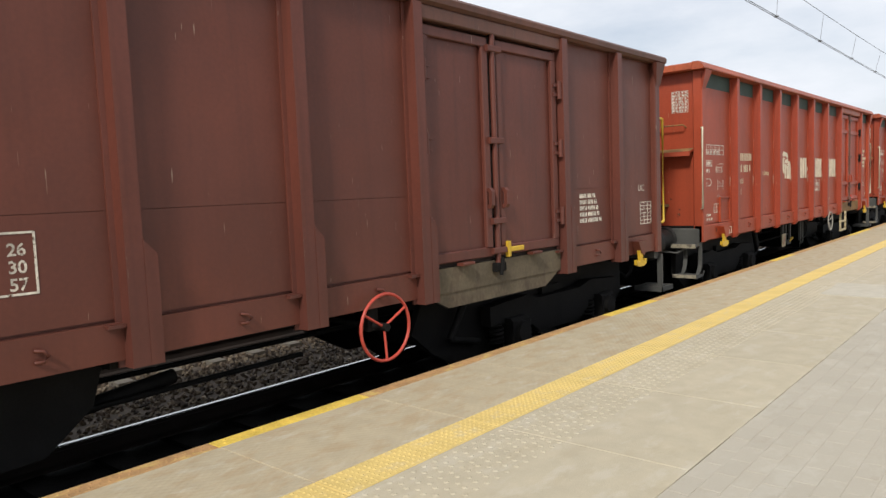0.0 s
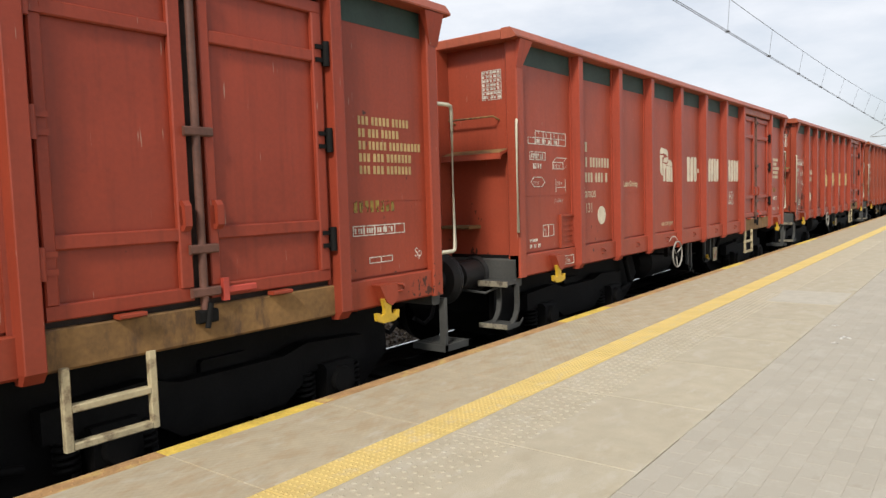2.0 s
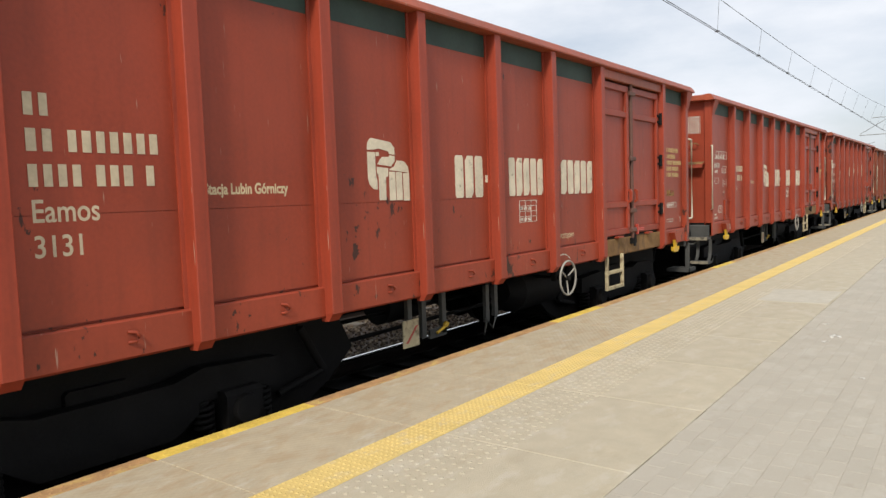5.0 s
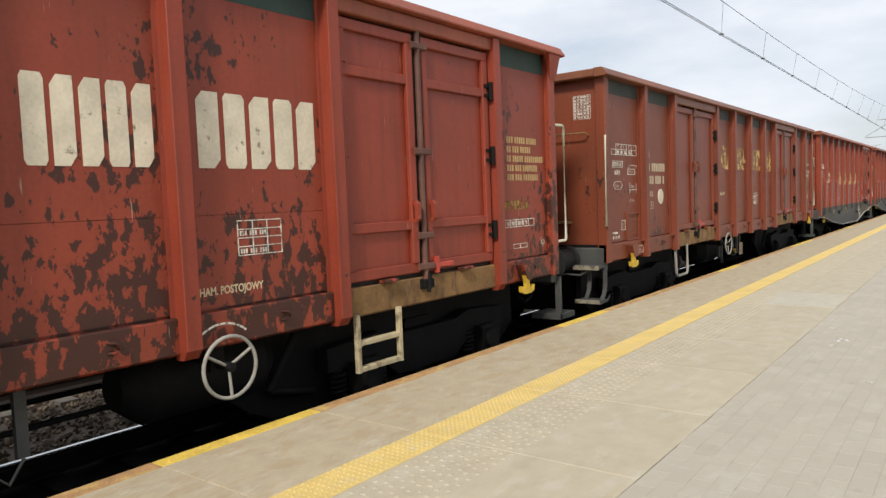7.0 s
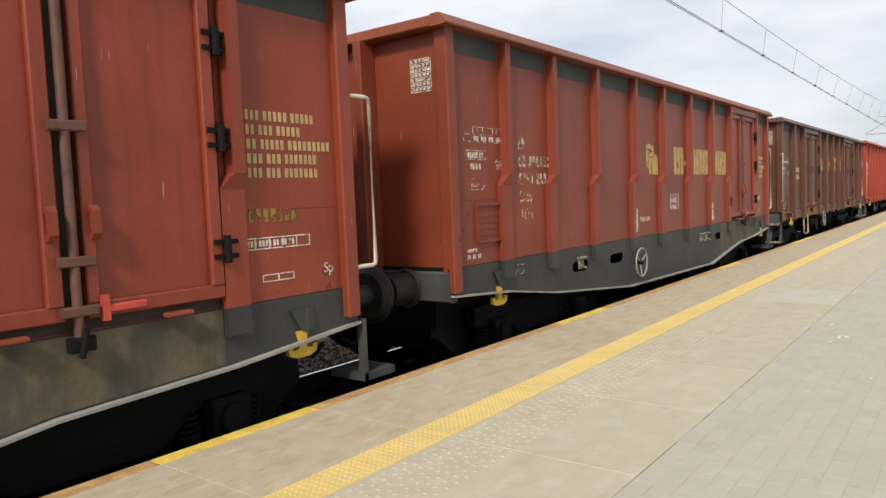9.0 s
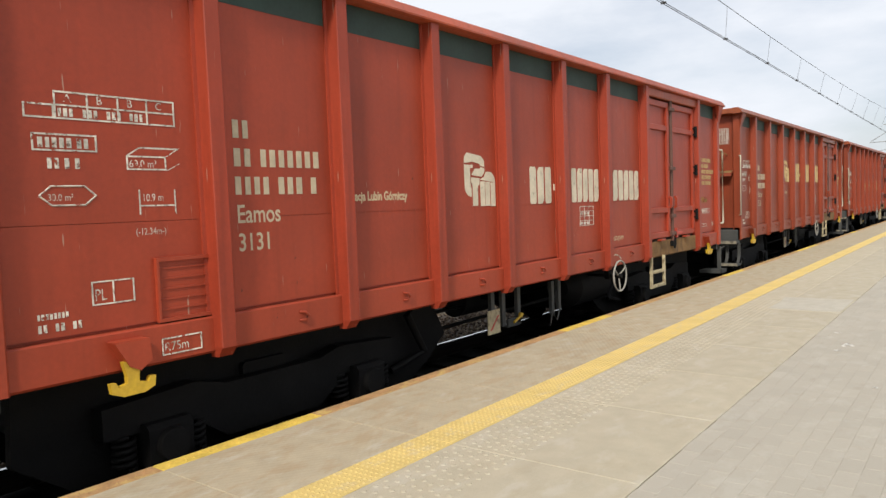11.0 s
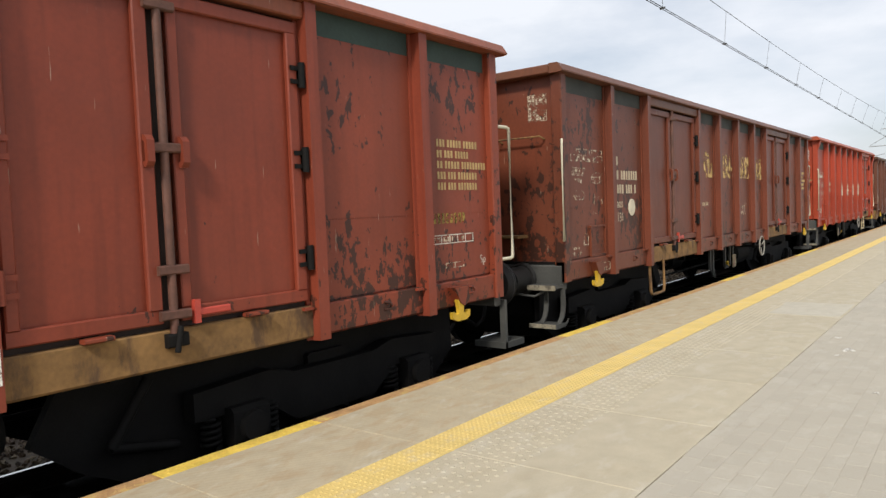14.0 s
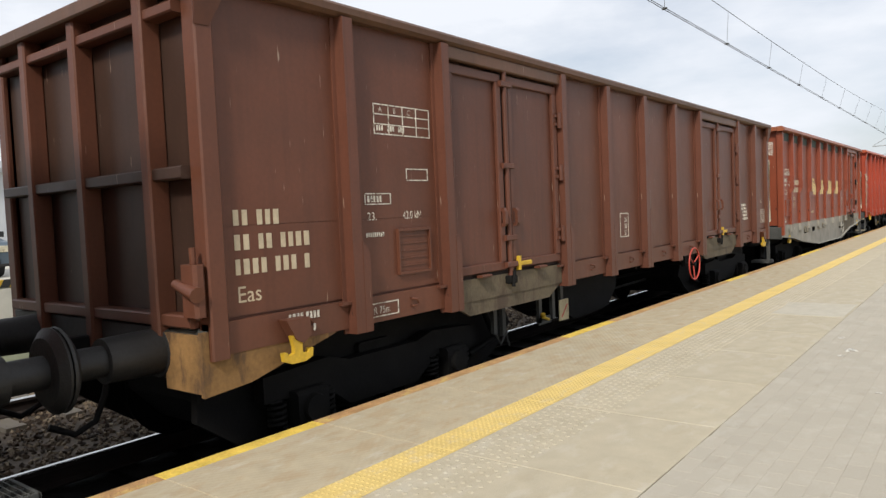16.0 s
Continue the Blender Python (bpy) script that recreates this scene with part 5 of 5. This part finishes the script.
    # ---- fittings and painted marks on the first bays
    X = XP + 0.0005
    if K["vents"]:
        vy = {"drop_end": 1.54, "two_door": 1.32, "fish_belly": 0.96, "long_brown": 2.48}[plain]
        vz = 1.275 if plain != "fish_belly" else 1.46
        if eas:
            vz = 1.40
        vy, vz = K.get("hatch", (vy, vz))
        vent = k.add("hatch", Geo().box(1.36, 1.378, vy, vy + 0.38, vz, vz + 0.33), "hatch")
        for p in ((vy - 0.015, vy + 0.395, vz + 0.33, vz + 0.352), (vy - 0.015, vy + 0.395, vz - 0.02, vz), (vy - 0.015, vy, vz, vz + 0.33), (vy + 0.38, vy + 0.395, vz, vz + 0.33)):
            k.add("hatch_rim", Geo().box(1.37, 1.40, *p), "paint", vent)
        for i in range(5):
            k.add("rib", Geo().box(1.378, 1.386, vy + 0.01, vy + 0.37, vz + 0.045 + 0.06 * i, vz + 0.055 + 0.06 * i), "hatch", vent)
    if not eas:
        a = 0.88 if plain != "fish_belly" else 0.80
        first = len(k.rows)
        k.add("load_table", outline(X, a, a + 0.15, 2.385, 2.46, 0.009), "mark")
        k.add("load_table", outline(X, a + 0.15, a + 0.83, 2.385, 2.53, 0.009, 4, 2), "mark")
        for i, ch in enumerate("ABBC"):
            k.add("letter", words(ch, 0.06, X + 0.003, a + 0.20 + 0.17 * i, 2.475), "mark")
        k.add("small_writing", bars(X, a + 0.17, 2.40, 0.042, (3, 3, 3, 3), rng, 1.0), "mark_dull")
        k.add("weight_box", outline(X, a + 0.03, a + 0.36, 2.22, 2.31, 0.009), "mark")
        k.add("small_writing", bars(X, a + 0.06, 2.237, 0.052, (5, 2), rng), "mark_dull")
        k.add("small_writing", bars(X, a + 0.10, 2.13, 0.055, (2, 1, 1), rng), "mark_dull")
        k.add("volume_box", outline(X, a + 0.52, a + 0.76, 2.13, 2.21, 0.009).add([(X, a + 0.52, 2.21), (X, a + 0.60, 2.26), (X, a + 0.84, 2.26), (X, a + 0.84, 2.25), (X, a + 0.60, 2.25), (X, a + 0.535, 2.21)], [(0, 1, 4, 5), (1, 2, 3, 4)])
              .add([(X, a + 0.76, 2.21), (X, a + 0.84, 2.26), (X, a + 0.84, 2.17), (X, a + 0.76, 2.13), (X, a + 0.77, 2.13), (X, a + 0.85, 2.17), (X, a + 0.85, 2.26), (X, a + 0.77, 2.21)], [(0, 1, 6, 7), (3, 2, 5, 4)]), "mark")
        k.add("volume_figure", words("69.0 m³", 0.06, X, a + 0.535, 2.145, 0.9), "mark_dull")
        hexa = [(a + 0.05, 1.99), (a + 0.11, 2.04), (a + 0.28, 2.04), (a + 0.34, 1.99), (a + 0.28, 1.94), (a + 0.11, 1.94)]
        g = Geo()
        for p, q in zip(hexa, hexa[1:] + hexa[:1]):
            g.rod((X, *p), (X, *q), 0.005, seg=4)
        k.add("area_frame", g, "mark")
        k.add("area_figure", words("30.0 m²", 0.05, X, a + 0.09, 1.965, 0.85), "mark_dull")
        k.add("length_mark", Geo().box(X, X + 0.003, a + 0.58, a + 0.588, 1.88, 2.02).box(X, X + 0.003, a + 0.80, a + 0.808, 1.88, 2.02).box(X, X + 0.0025, a + 0.588, a + 0.80, 1.925, 1.933), "mark")
        k.add("length_figure", words("10.9 m", 0.06, X, a + 0.60, 1.955, 0.8), "mark_dull")
        k.add("length_figure", words("(-12.34m-)", 0.055, X, a + 0.55, 1.765, 0.8), "mark_dull")
        for row in k.rows[first:]:
            row[2].transform(Matrix.Translation((0, *K.get("marks", (0, 0)))))
        k.add("country_box", outline(X, a + 0.28, a + 0.52, 1.40 if not belly else 1.52, 1.53 if not belly else 1.65, 0.008, 2), "mark")
        k.add("country_letters", words("PL", 0.09, X, a + 0.295, 1.425 if not belly else 1.545, 0.75), "mark")
        k.add("works_date", bars(X, a + 0.0, 1.36, 0.03, (8,), rng).add(bars(X, a, 1.295, 0.04, (2, 2, 2), rng, 0.8).v, bars(X, a, 1.295, 0.04, (2, 2, 2), rng, 0.8).f), "mark_dull")
        sx = 1.412 if not belly else 1.378
        k.add("radius_box", outline(sx, 1.52, 1.78, 1.065, 1.165, 0.008), "mark")
        k.add("radius_letters", words("R75m", 0.075, sx, 1.535, 1.087, 0.9), "mark")
        nb = {"drop_end": 2.11, "two_door": 2.06, "fish_belly": 1.76}[plain]
        for i, groups in enumerate(((2,), (2, 0, 7), (4, 3, 1), None, ())):
            z = (2.345 if plain != "two_door" else 2.365) - 0.18 * i
            if groups == ():
                k.add("type_mark", words("3131", 0.16, X, nb, z, 0.86, 0.012), "mark_num")
            elif groups is None:
                k.add("type_letters", words("Eamos" if plain == "drop_end" else "Eaos", 0.165, X, nb, z, 0.82, 0.012), "mark_num")
            else:
                k.add("number_writing", bars(X, nb, z, 0.115, [n for n in groups if n], rng, 0.45), "mark_num")
    else:
        nb = 0.92
        for i, (tx, n) in enumerate((("", (2, 3)), ("", (2, 2, 4)), ("", (4, 3, 1)), ("Eas", None))):
            z = 1.84 - 0.158 * i
            k.add("number_writing" if n else "type_letters", bars(X, nb, z, 0.10, n, rng, 0.5) if n else words(tx, 0.15, X, nb, z - 0.02), "mark_num")
        k.add("weight_frame", outline(X, 6.80, 7.06, 1.45, 1.76, 0.011), "mark")
        for i, tx in enumerate(("26", "30", "57")):
            k.add("weight_figure", words(tx, 0.085, X, 6.93, 1.645 - 0.085 * i, 1.0, 0.02), "mark")
        k.add("load_table", outline(X, 2.26, 2.95, 2.50, 2.74, 0.009, 4, 3), "mark")
        for i, ch in enumerate("ABC"):
            k.add("letter", words(ch, 0.06, X + 0.003, 2.32 + 0.17 * i, 2.675), "mark")
        k.add("small_writing", bars(X, 2.29, 2.53, 0.042, (3, 3, 3), rng, 1.0), "mark_dull")
        k.add("volume_box", outline(X, 2.62, 2.90, 2.14, 2.24, 0.009), "mark")
        k.add("weight_box", outline(X, 2.12, 2.42, 1.95, 2.04, 0.009), "mark")
        k.add("small_writing", bars(X, 2.15, 1.97, 0.05, (5,), rng), "mark_dull")
        k.add("small_writing", words("23.", 0.09, X, 2.14, 1.83), "mark")
        k.add("small_writing", words("42.0 kN", 0.09, X, 2.56, 1.83, 0.8), "mark")
        k.add("works_date", bars(X, 2.12, 1.70, 0.035, (9,), rng), "mark_dull")
        k.add("radius_box", outline(1.403, 2.10, 2.42, 1.08, 1.19, 0.009), "mark")
        k.add("radius_letters", words("R 75m", 0.08, 1.403, 2.13, 1.105, 0.9), "mark")
        k.add("number_writing", bars(1.403, 1.30, 1.17, 0.05, (4, 4), rng).add(bars(1.403, 1.40, 1.08, 0.05, (3, 1), rng).v, bars(1.403, 1.40, 1.08, 0.05, (3, 1), rng).f), "mark_dull")
        for i in range(5):
            k.add("address_writing", bars(X, 12.32, 1.74 - 0.065 * i, 0.045, (5, 3 + i, 2), rng, 0.4), "mark")
        k.add("union_letters", words("UIC", 0.11, X, 13.70, 1.78, 0.9), "mark")
        k.add("service_table", outline(X, 13.74, 14.04, 1.38, 1.65, 0.009, 3, 6), "mark")
    if not eas:
        # the operator's emblem and name on four bays, address by the far end
        bb = {"drop_end": (4.20, 5.38, 6.50, 7.55, 8.80), "two_door": (5.24, 6.36, 7.47, 8.60, 9.58), "fish_belly": (3.63, 4.72, 5.80, 6.96, 8.08)}[plain]
        bb = K.get("bays", bb)
        bb = tuple(b + K.get("dy", 0.0) for b in bb)
        s = 0.50 if plain == "drop_end" else 0.44
        zz = {"drop_end": (1.85, 2.24), "two_door": (2.26, 2.68), "fish_belly": (1.92, 2.31)}[plain]
        high = K.get("high")
        if high:
            zz = (2.13, 2.60)
        zz = K.get("zz", zz)
        k.add("emblem", emblem(X, bb[0] + (0.40 if plain == "drop_end" else 0.42), zz[0] - 0.005, s), "brand")
        for i, (ya, yb, n) in enumerate(((bb[1] + 0.38, bb[2] - 0.17, 3), (bb[2] + 0.19, bb[3] - 0.13, 5), (bb[3] + (0.13 if high else 0.27), bb[4] - 0.13, 5))):
            w = (yb - ya) / (n + (0.55 if i == 0 else 0))
            for j in range(n):
                k.add("name_block", block_sign(X, ya + w * j, w * 0.80, *zz, (0, 2, 0, 2, 2)[(i * 2 + j) % 5]), "brand")
            if i == 0:
                k.add("name_block", flat(X, yb - w * 0.45, yb, zz[0] + 0.14, zz[0] + 0.21), "brand")
        tb = 4.08 if K.get("words_by_emblem") else posts[1] + 0.06 if plain == "drop_end" else bb[0] + (0.22 if plain == "two_door" else 0.12)
        k.add("station_name", words("Stacja Lubin Górniczy" if plain == "drop_end" else "Stacja Lubin", 0.095, X, tb + 0.04, 1.86 if K.get("words_by_emblem") else 1.93 if plain == "drop_end" else 1.79 if plain == "two_door" else 1.45, 0.80, 0.035), "mark_text")
        if plain == "drop_end":
            k.add("brake_caption", words("HAM. POSTOJOWY", 0.07, X, wy - (0.38 if K.get("right_table") and wy < 6 else 0.12), 1.345, 0.80, 0.03), "mark_text")
        tb2 = K.get("table", bb[3 if high or K.get("right_table") else 2] + 0.38)
        k.add("service_table", outline(X, tb2, tb2 + 0.36, 1.57, 1.80, 0.007, 3, 4), "mark_dull")
        k.add("service_writing", bars(X, tb2 + 0.02, 1.585, 0.03, (3, 3, 3), rng, 0.6).add(bars(X, tb2 + 0.02, 1.70, 0.03, (3, 3, 3), rng, 0.6).v, bars(X, tb2 + 0.02, 1.70, 0.03, (3, 3, 3), rng, 0.6).f), "mark_dull")
        e = y1 - 1.0 if plain != "two_door" else y1 - 0.98
        for i, n in enumerate(((3, 5, 5), (2, 3, 5), (2, 5, 9), (3, 3, 7), (3, 3, 7))):
            k.add("address_writing", bars(X, e + 0.08, 2.43 - 0.094 * i, 0.064, n, rng, 0.35), "mark_addr")
        k.add("stencil_writing", bars(X, e, 1.76, 0.09, (8,), rng), "olive")
        k.add("revision_box", outline(X, e - 0.02, e + 0.58, 1.58, 1.66, 0.008, 5), "mark")
        k.add("revision_writing", bars(X, e, 1.60, 0.04, (1, 3, 4, 2, 2, 2), rng), "mark_dull")
        k.add("revision_box", outline(X, e + 0.15, e + 0.42, 1.36, 1.41, 0.007, 2), "mark_dull")
        k.add("class_letters", words("Sp", 0.11, XP + 0.0005, y1 - 0.30, 1.37, 0.9), "mark")
    for ya, yb, za, zb in K.get("runs", ()):
        k.add("white_run", flat(XP + 0.004, ya, yb, za, cap - zb, 0.001), "smear", label="whitewash run down the sheet")
    if not eas:
        dz = 1.82 if plain == "two_door" else 1.58
        dy = {"drop_end": 2.62, "two_door": 2.60, "fish_belly": 2.2}[plain]
        k.add("white_disc", Geo().rod((XP, dy, dz), (XP + 0.004, dy, dz), 0.112, seg=24), "disc", label="white painted disc")
        k.add("warning_sign", Geo().ext([(-0.17, 2.50), (0.15, 2.50), (-0.01, 2.76)], "y", y0 + 0.052, y0 + 0.057), "olive", label="yellowed warning triangle")
    return k.rows


MARK_TEXT = material("gold_lettering", (0.52, 0.42, 0.26), 0.7, 0, 0.25, 9, 45, 0.1)
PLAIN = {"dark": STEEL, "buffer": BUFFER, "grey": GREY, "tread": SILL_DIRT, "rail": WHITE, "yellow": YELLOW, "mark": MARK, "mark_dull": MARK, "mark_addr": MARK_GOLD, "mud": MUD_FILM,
         "mark_num": MARK_PLAIN, "mark_text": MARK_TEXT, "end": None, "disc": None, "smear": None, "brand": MARK_CREAM, "olive": MARK_OLIVE, "band": BAND, "belly": SOLE_GREY, "bracket": BRACKET, "plate": LADDER, "mark_red": RED, "flange": SLEEPER, "head": GREY,
         "sill": SILL_DIRT, "corner": SILL_DIRT, "wheel": WHEEL, "ladder": LADDER, "latch": RED, "lock": None, "hatch": None, "cap": None, "paint": None, "trim": None, "seam": None, "hinge": None}
KITS = {}
SMALL_MARKS = ("number_writing", "address_writing", "stencil_writing", "small_writing", "revision_writing", "service_writing", "service_table", "end_table", "works_date")
AXLES = []


def wagon(kind, coat, trim, cap, label, **roles):
    """One wagon of a kind, in its own coat of paint."""
    if kind not in KITS:
        KITS[kind] = wagon_kit(kind)
    mats = dict(PLAIN)
    mats["disc"] = None
    for key in ("hatch", "paint", "end"):
        mats[key] = coat
    mats.update(trim=trim, cap=cap, lock=LOCK_STEEL if kind != "long_brown" else trim, seam=GAP_SHADE)
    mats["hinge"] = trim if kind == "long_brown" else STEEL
    mats.update(roles)
    top = tagged(new("freight_wagon"), label, "freight wagon", "wagons of the train")
    made = []
    for name, parent, me, role, lab in KITS[kind]:
        key = role[0] if isinstance(role, tuple) else role
        if key in ("disc", "smear") and not roles.get(key):
            made.append(None)
            continue
        if not me.materials:
            me.materials.append(STEEL)
        ob = new(name, me)
        ob.parent = made[parent] if parent >= 0 else top
        if lab or name in SMALL_MARKS:
            tagged(ob, lab, kind="stuff" if name in SMALL_MARKS else "")
        key = role
        if isinstance(role, tuple):
            key = "trim" if role[0] == "upright" else "dark"
            ob.location = (0, role[1], 0 if role[0] == "upright" else 0.46)
            if role[0] == "axle":
                AXLES.append((ob, round(role[1], 3)))
        ob.material_slots[0].link = "OBJECT"
        ob.material_slots[0].material = mats[key]
        made.append(ob)
    return top


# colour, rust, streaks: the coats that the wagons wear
# end-wall coat: dirt, darkened further by painted-in shade from the wagon ahead
SOOT_AND_SHADE = paint("sooty_shaded_paint", (0.048, 0.025, 0.017), 0.3, 3.3, 0.3, 0.3)
SILL_DARK = grimed(material("grey_brown_sill", (0.10, 0.078, 0.048), 0.8, 0, 0.4, 3, 30, 0.3), (0.05, 0.028, 0.02), 0.7, 4.0, (1, 1, 0.5), 0.50)


def coat(seed, colour, rust=0.0, fade=0.2, streak=0.3):
    return paint("wagon_paint", tuple(1.06 * c for c in colour), rust, seed, fade, streak)


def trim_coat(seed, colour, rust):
    """The pressed uprights, doors and rails: the body colour a little lighter, chipped less."""
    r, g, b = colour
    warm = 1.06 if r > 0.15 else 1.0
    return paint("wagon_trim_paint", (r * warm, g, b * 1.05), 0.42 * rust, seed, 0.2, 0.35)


def cap_coat(seed, colour):
    """The top rails, bleached and dusty, with some sunlit brightness put into the colour."""
    r, g, b = colour
    warm = 1.2 if r > 0.15 else 1.0
    return paint("wagon_cap_paint", (r * warm, g * warm * 1.3, b * warm * 1.25), 0.25, seed, 0.25, 0.4)


DARK_BROWN = (0.112, 0.0330, 0.0210)
BROWN = (0.112, 0.0400, 0.0220)
BRICK = (0.262, 0.0420, 0.0180)
ORANGE = (0.272, 0.0460, 0.0190)
BRIGHT = (0.300, 0.0440, 0.0180)
DULL = (0.170, 0.0425, 0.0190)
RB = "%s open goods wagon with one door bay"
DISC = dict(disc=MARK_WHITE)
TRAIN = [
    ("long_brown", DARK_BROWN, 0.0, "dark brown open goods wagon with two side doors", dict(wheel=RED, rail=YELLOW, latch=YELLOW, olive=STEEL)),
    ("long_brown", DARK_BROWN, 0.0, "dark brown goods wagon with a red hand wheel", dict(wheel=RED, rail=YELLOW, latch=YELLOW, sill=SILL_DARK)),
    ("drop_end_low", ORANGE, 0.45, RB % "clean orange-red", dict(brand=MARK_WHITE, mark_addr=MARK_PLAIN)),
    ("drop_end", BRICK, 0.55, RB % "worn brick-red", DISC),
    ("drop_end_raised", (0.305, 0.0530, 0.0250), 0.3, RB % "grey-cornered brick-red", dict(mark_addr=MARK_PLAIN, brand=MARK_WHITE, **DISC)),
    ("drop_end_mid", (0.272, 0.0460, 0.0200), 1.1, RB % "rust-blotched brick-red", DISC),
    ("drop_end_tall", (0.240, 0.0470, 0.0190), 0.95, RB % "rust-spotted faded brown-red", dict(brand=MARK_WORN, mark_dull=MARK_FAINT, **DISC)),
    ("drop_end", BRICK, 0.6, RB % "scratched rusty red", dict(brand=MARK_WHITE)),
    ("drop_end", BRICK, 0.4, RB % "worn red", dict(brand=MARK_WHITE)),
    ("drop_end_high", (0.235, 0.0420, 0.0195), 1.35, RB % "heavily rust-patched red", dict(brand=MARK_WHITE, mark_addr=MARK_GOLD)),
    ("two_door", DULL, 0.75, "dull red-brown open goods wagon with two side doors", dict(lock=LOCK_STEEL, band=BAND_DULL, wheel=WHEEL, ladder=SLEEPER, brand=MARK_WORN, mark_addr=MARK_FAINT, **DISC)),
    ("fish_belly_far", (0.222, 0.0425, 0.0190), 0.3, "red open goods wagon on a grey fish-bellied sole bar", dict(band=BAND_DULL, sill=SILL_DARK, smear=SMEAR, brand=MARK_TAN)),
    ("fish_belly", (0.200, 0.0400, 0.0180), 0.25, "brown-red goods wagon on a grey fish-bellied sole bar", dict(band=BAND_DULL, sill=SILL_DARK, mark=MARK_FAINT, mark_num=MARK_FAINT, brand=MARK_TAN)),
    ("two_door", BROWN, 0.6, "grey-brown open goods wagon with two side doors", dict(lock=LOCK_STEEL, band=BAND_DULL, brand=MARK_WORN, mark=MARK_FAINT)),
    ("drop_end", BRIGHT, 0.1, RB % "bright red", dict(brand=MARK_WHITE)),
    ("drop_end_gold", (0.225, 0.0430, 0.0165), 0.15, RB % "orange-brown", {}),
    ("drop_end", (0.232, 0.0400, 0.0145), 0.38, RB % "scuffed red", dict(mark_addr=MARK_CREAM)),
    ("two_door_far", (0.195, 0.0400, 0.0185), 1.15, "rust-blotched red goods wagon with two side doors", dict(lock=LOCK_STEEL, ladder=SILL_DIRT, wheel=WHEEL, brand=MARK_WORN, mark_dull=MARK_FAINT, **DISC)),
    ("two_door_far", (0.140, 0.0370, 0.0175), 1.25, "brown rust-patched goods wagon with two side doors", dict(lock=LOCK_STEEL, band=BAND_DULL, ladder=SILL_DIRT, wheel=WHEEL, brand=MARK_WORN, mark=MARK_FAINT, mark_dull=MARK_FAINT, **DISC)),
    ("drop_end_run", BRIGHT, 0.3, RB % "bright red, white-lettered", dict(brand=MARK_WHITE, smear=SMEAR)),
    ("long_brown", BROWN, 0.15, "brown open goods wagon with cross-braced end wall", dict(wheel=RED, latch=YELLOW, sill=SILL_DARK, smear=SMEAR, end=SOOT_AND_SHADE)),
    ("fish_belly_far", (0.200, 0.0460, 0.0200), 0.5, "orange-brown goods wagon on a scraped grey sole bar", dict(sill=SILL_DARK, belly=SLEEPER)),
    ("drop_end", BRIGHT, 0.1, RB % "bright red", {}),
    ("drop_end", BRICK, 0.4, RB % "worn brown-red", {}),
]
FIRST_WAGON = -1                     # number of the first row; the front of number 1 is the zero of the train's length
wagons = []
_starts = {1: 0.0}
for _i in range(2, len(TRAIN) + FIRST_WAGON):
    _starts[_i] = _starts[_i - 1] + KINDS[TRAIN[_i - 1 - FIRST_WAGON][0]]["L"]
for _i in (0, -1):
    _starts[_i] = _starts[_i + 1] - KINDS[TRAIN[_i - FIRST_WAGON][0]]["L"]
for _j, (kind, colour, rust, label, roles) in enumerate(TRAIN):
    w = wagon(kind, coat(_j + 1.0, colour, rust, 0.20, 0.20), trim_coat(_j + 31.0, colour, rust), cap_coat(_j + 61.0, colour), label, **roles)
    wagons.append((w, _starts[_j + FIRST_WAGON]))


# white paint daubed on the uprights of two wagons
for _n, _x, _ya, _yb, _za, _zb in ((11, 1.428, 8.02, 8.13, 1.30, 1.62), (11, 1.428, 4.66, 4.73, 1.30, 1.66), (16, 1.4765, 8.50, 8.58, 1.06, 1.26), (16, 1.4765, 9.46, 9.54, 1.10, 1.36), (16, 1.376, 0.80, 0.95, 1.28, 1.46)):
    part("paint_daub", Geo().ext([(_ya, _za), (_yb, _za + 0.03), (_yb, _zb - 0.06), (_ya + 0.03, _zb)], "x", _x, _x + 0.002), SPLASH, wagons[_n - FIRST_WAGON][0], "daub of white paint")


def run_out(t):
    """Place along the track of the front of wagon number 1 at t seconds."""
    return 9.679 - 14.3428 * t - 0.07537 * t ** 2 + 0.000863 * t ** 3 - 0.694


# seconds and metres by which the train is ahead of or behind that even run
DRIFT = [(0.0, 0.22), (0.5, 0.10), (1.0, -0.17), (1.5, -0.02), (2.0, -0.14), (2.5, -0.05), (3.0, 0.0), (3.5, -0.09), (4.0, 0.02), (4.5, -0.13),
         (7.0, -0.07), (7.5, -0.02), (8.0, 0.03), (8.5, 0.07), (9.0, 0.05), (9.5, -0.15), (12.0, -0.12), (12.5, 0.03), (13.0, -0.13), (13.5, -0.11),
         (14.0, 0.0), (14.5, -0.08), (15.0, -0.07), (15.5, -0.08), (16.0, -0.12)]


def train_at(t):
    return run_out(t) + float(np.interp(t, [d[0] for d in DRIFT], [d[1] for d in DRIFT]))


def motions():
    """The train runs past at about fifty kilometres an hour, slowly gaining speed; its wheels turn."""
    times = [i * 0.5 for i in range(33)]
    for w, start in wagons:
        walk(w, [(t, pose(AXIS, train_at(t) + start, RAIL_TOP)) for t in times])
    turning = {}
    for axle, y in AXLES:
        if y not in turning:
            walk(axle, [(i / FPS, pose(0, y, 0.46, math.degrees((train_at(i / FPS) - train_at(0)) / -0.46))) for i in range(16 * FPS + 1)])
            turning[y] = axle.animation_data
        else:
            axle.rotation_mode = "QUATERNION"
            keys = axle.animation_data_create()
            keys.action = turning[y].action
            keys.action_slot = turning[y].action_slot


lay_platform()
motions()
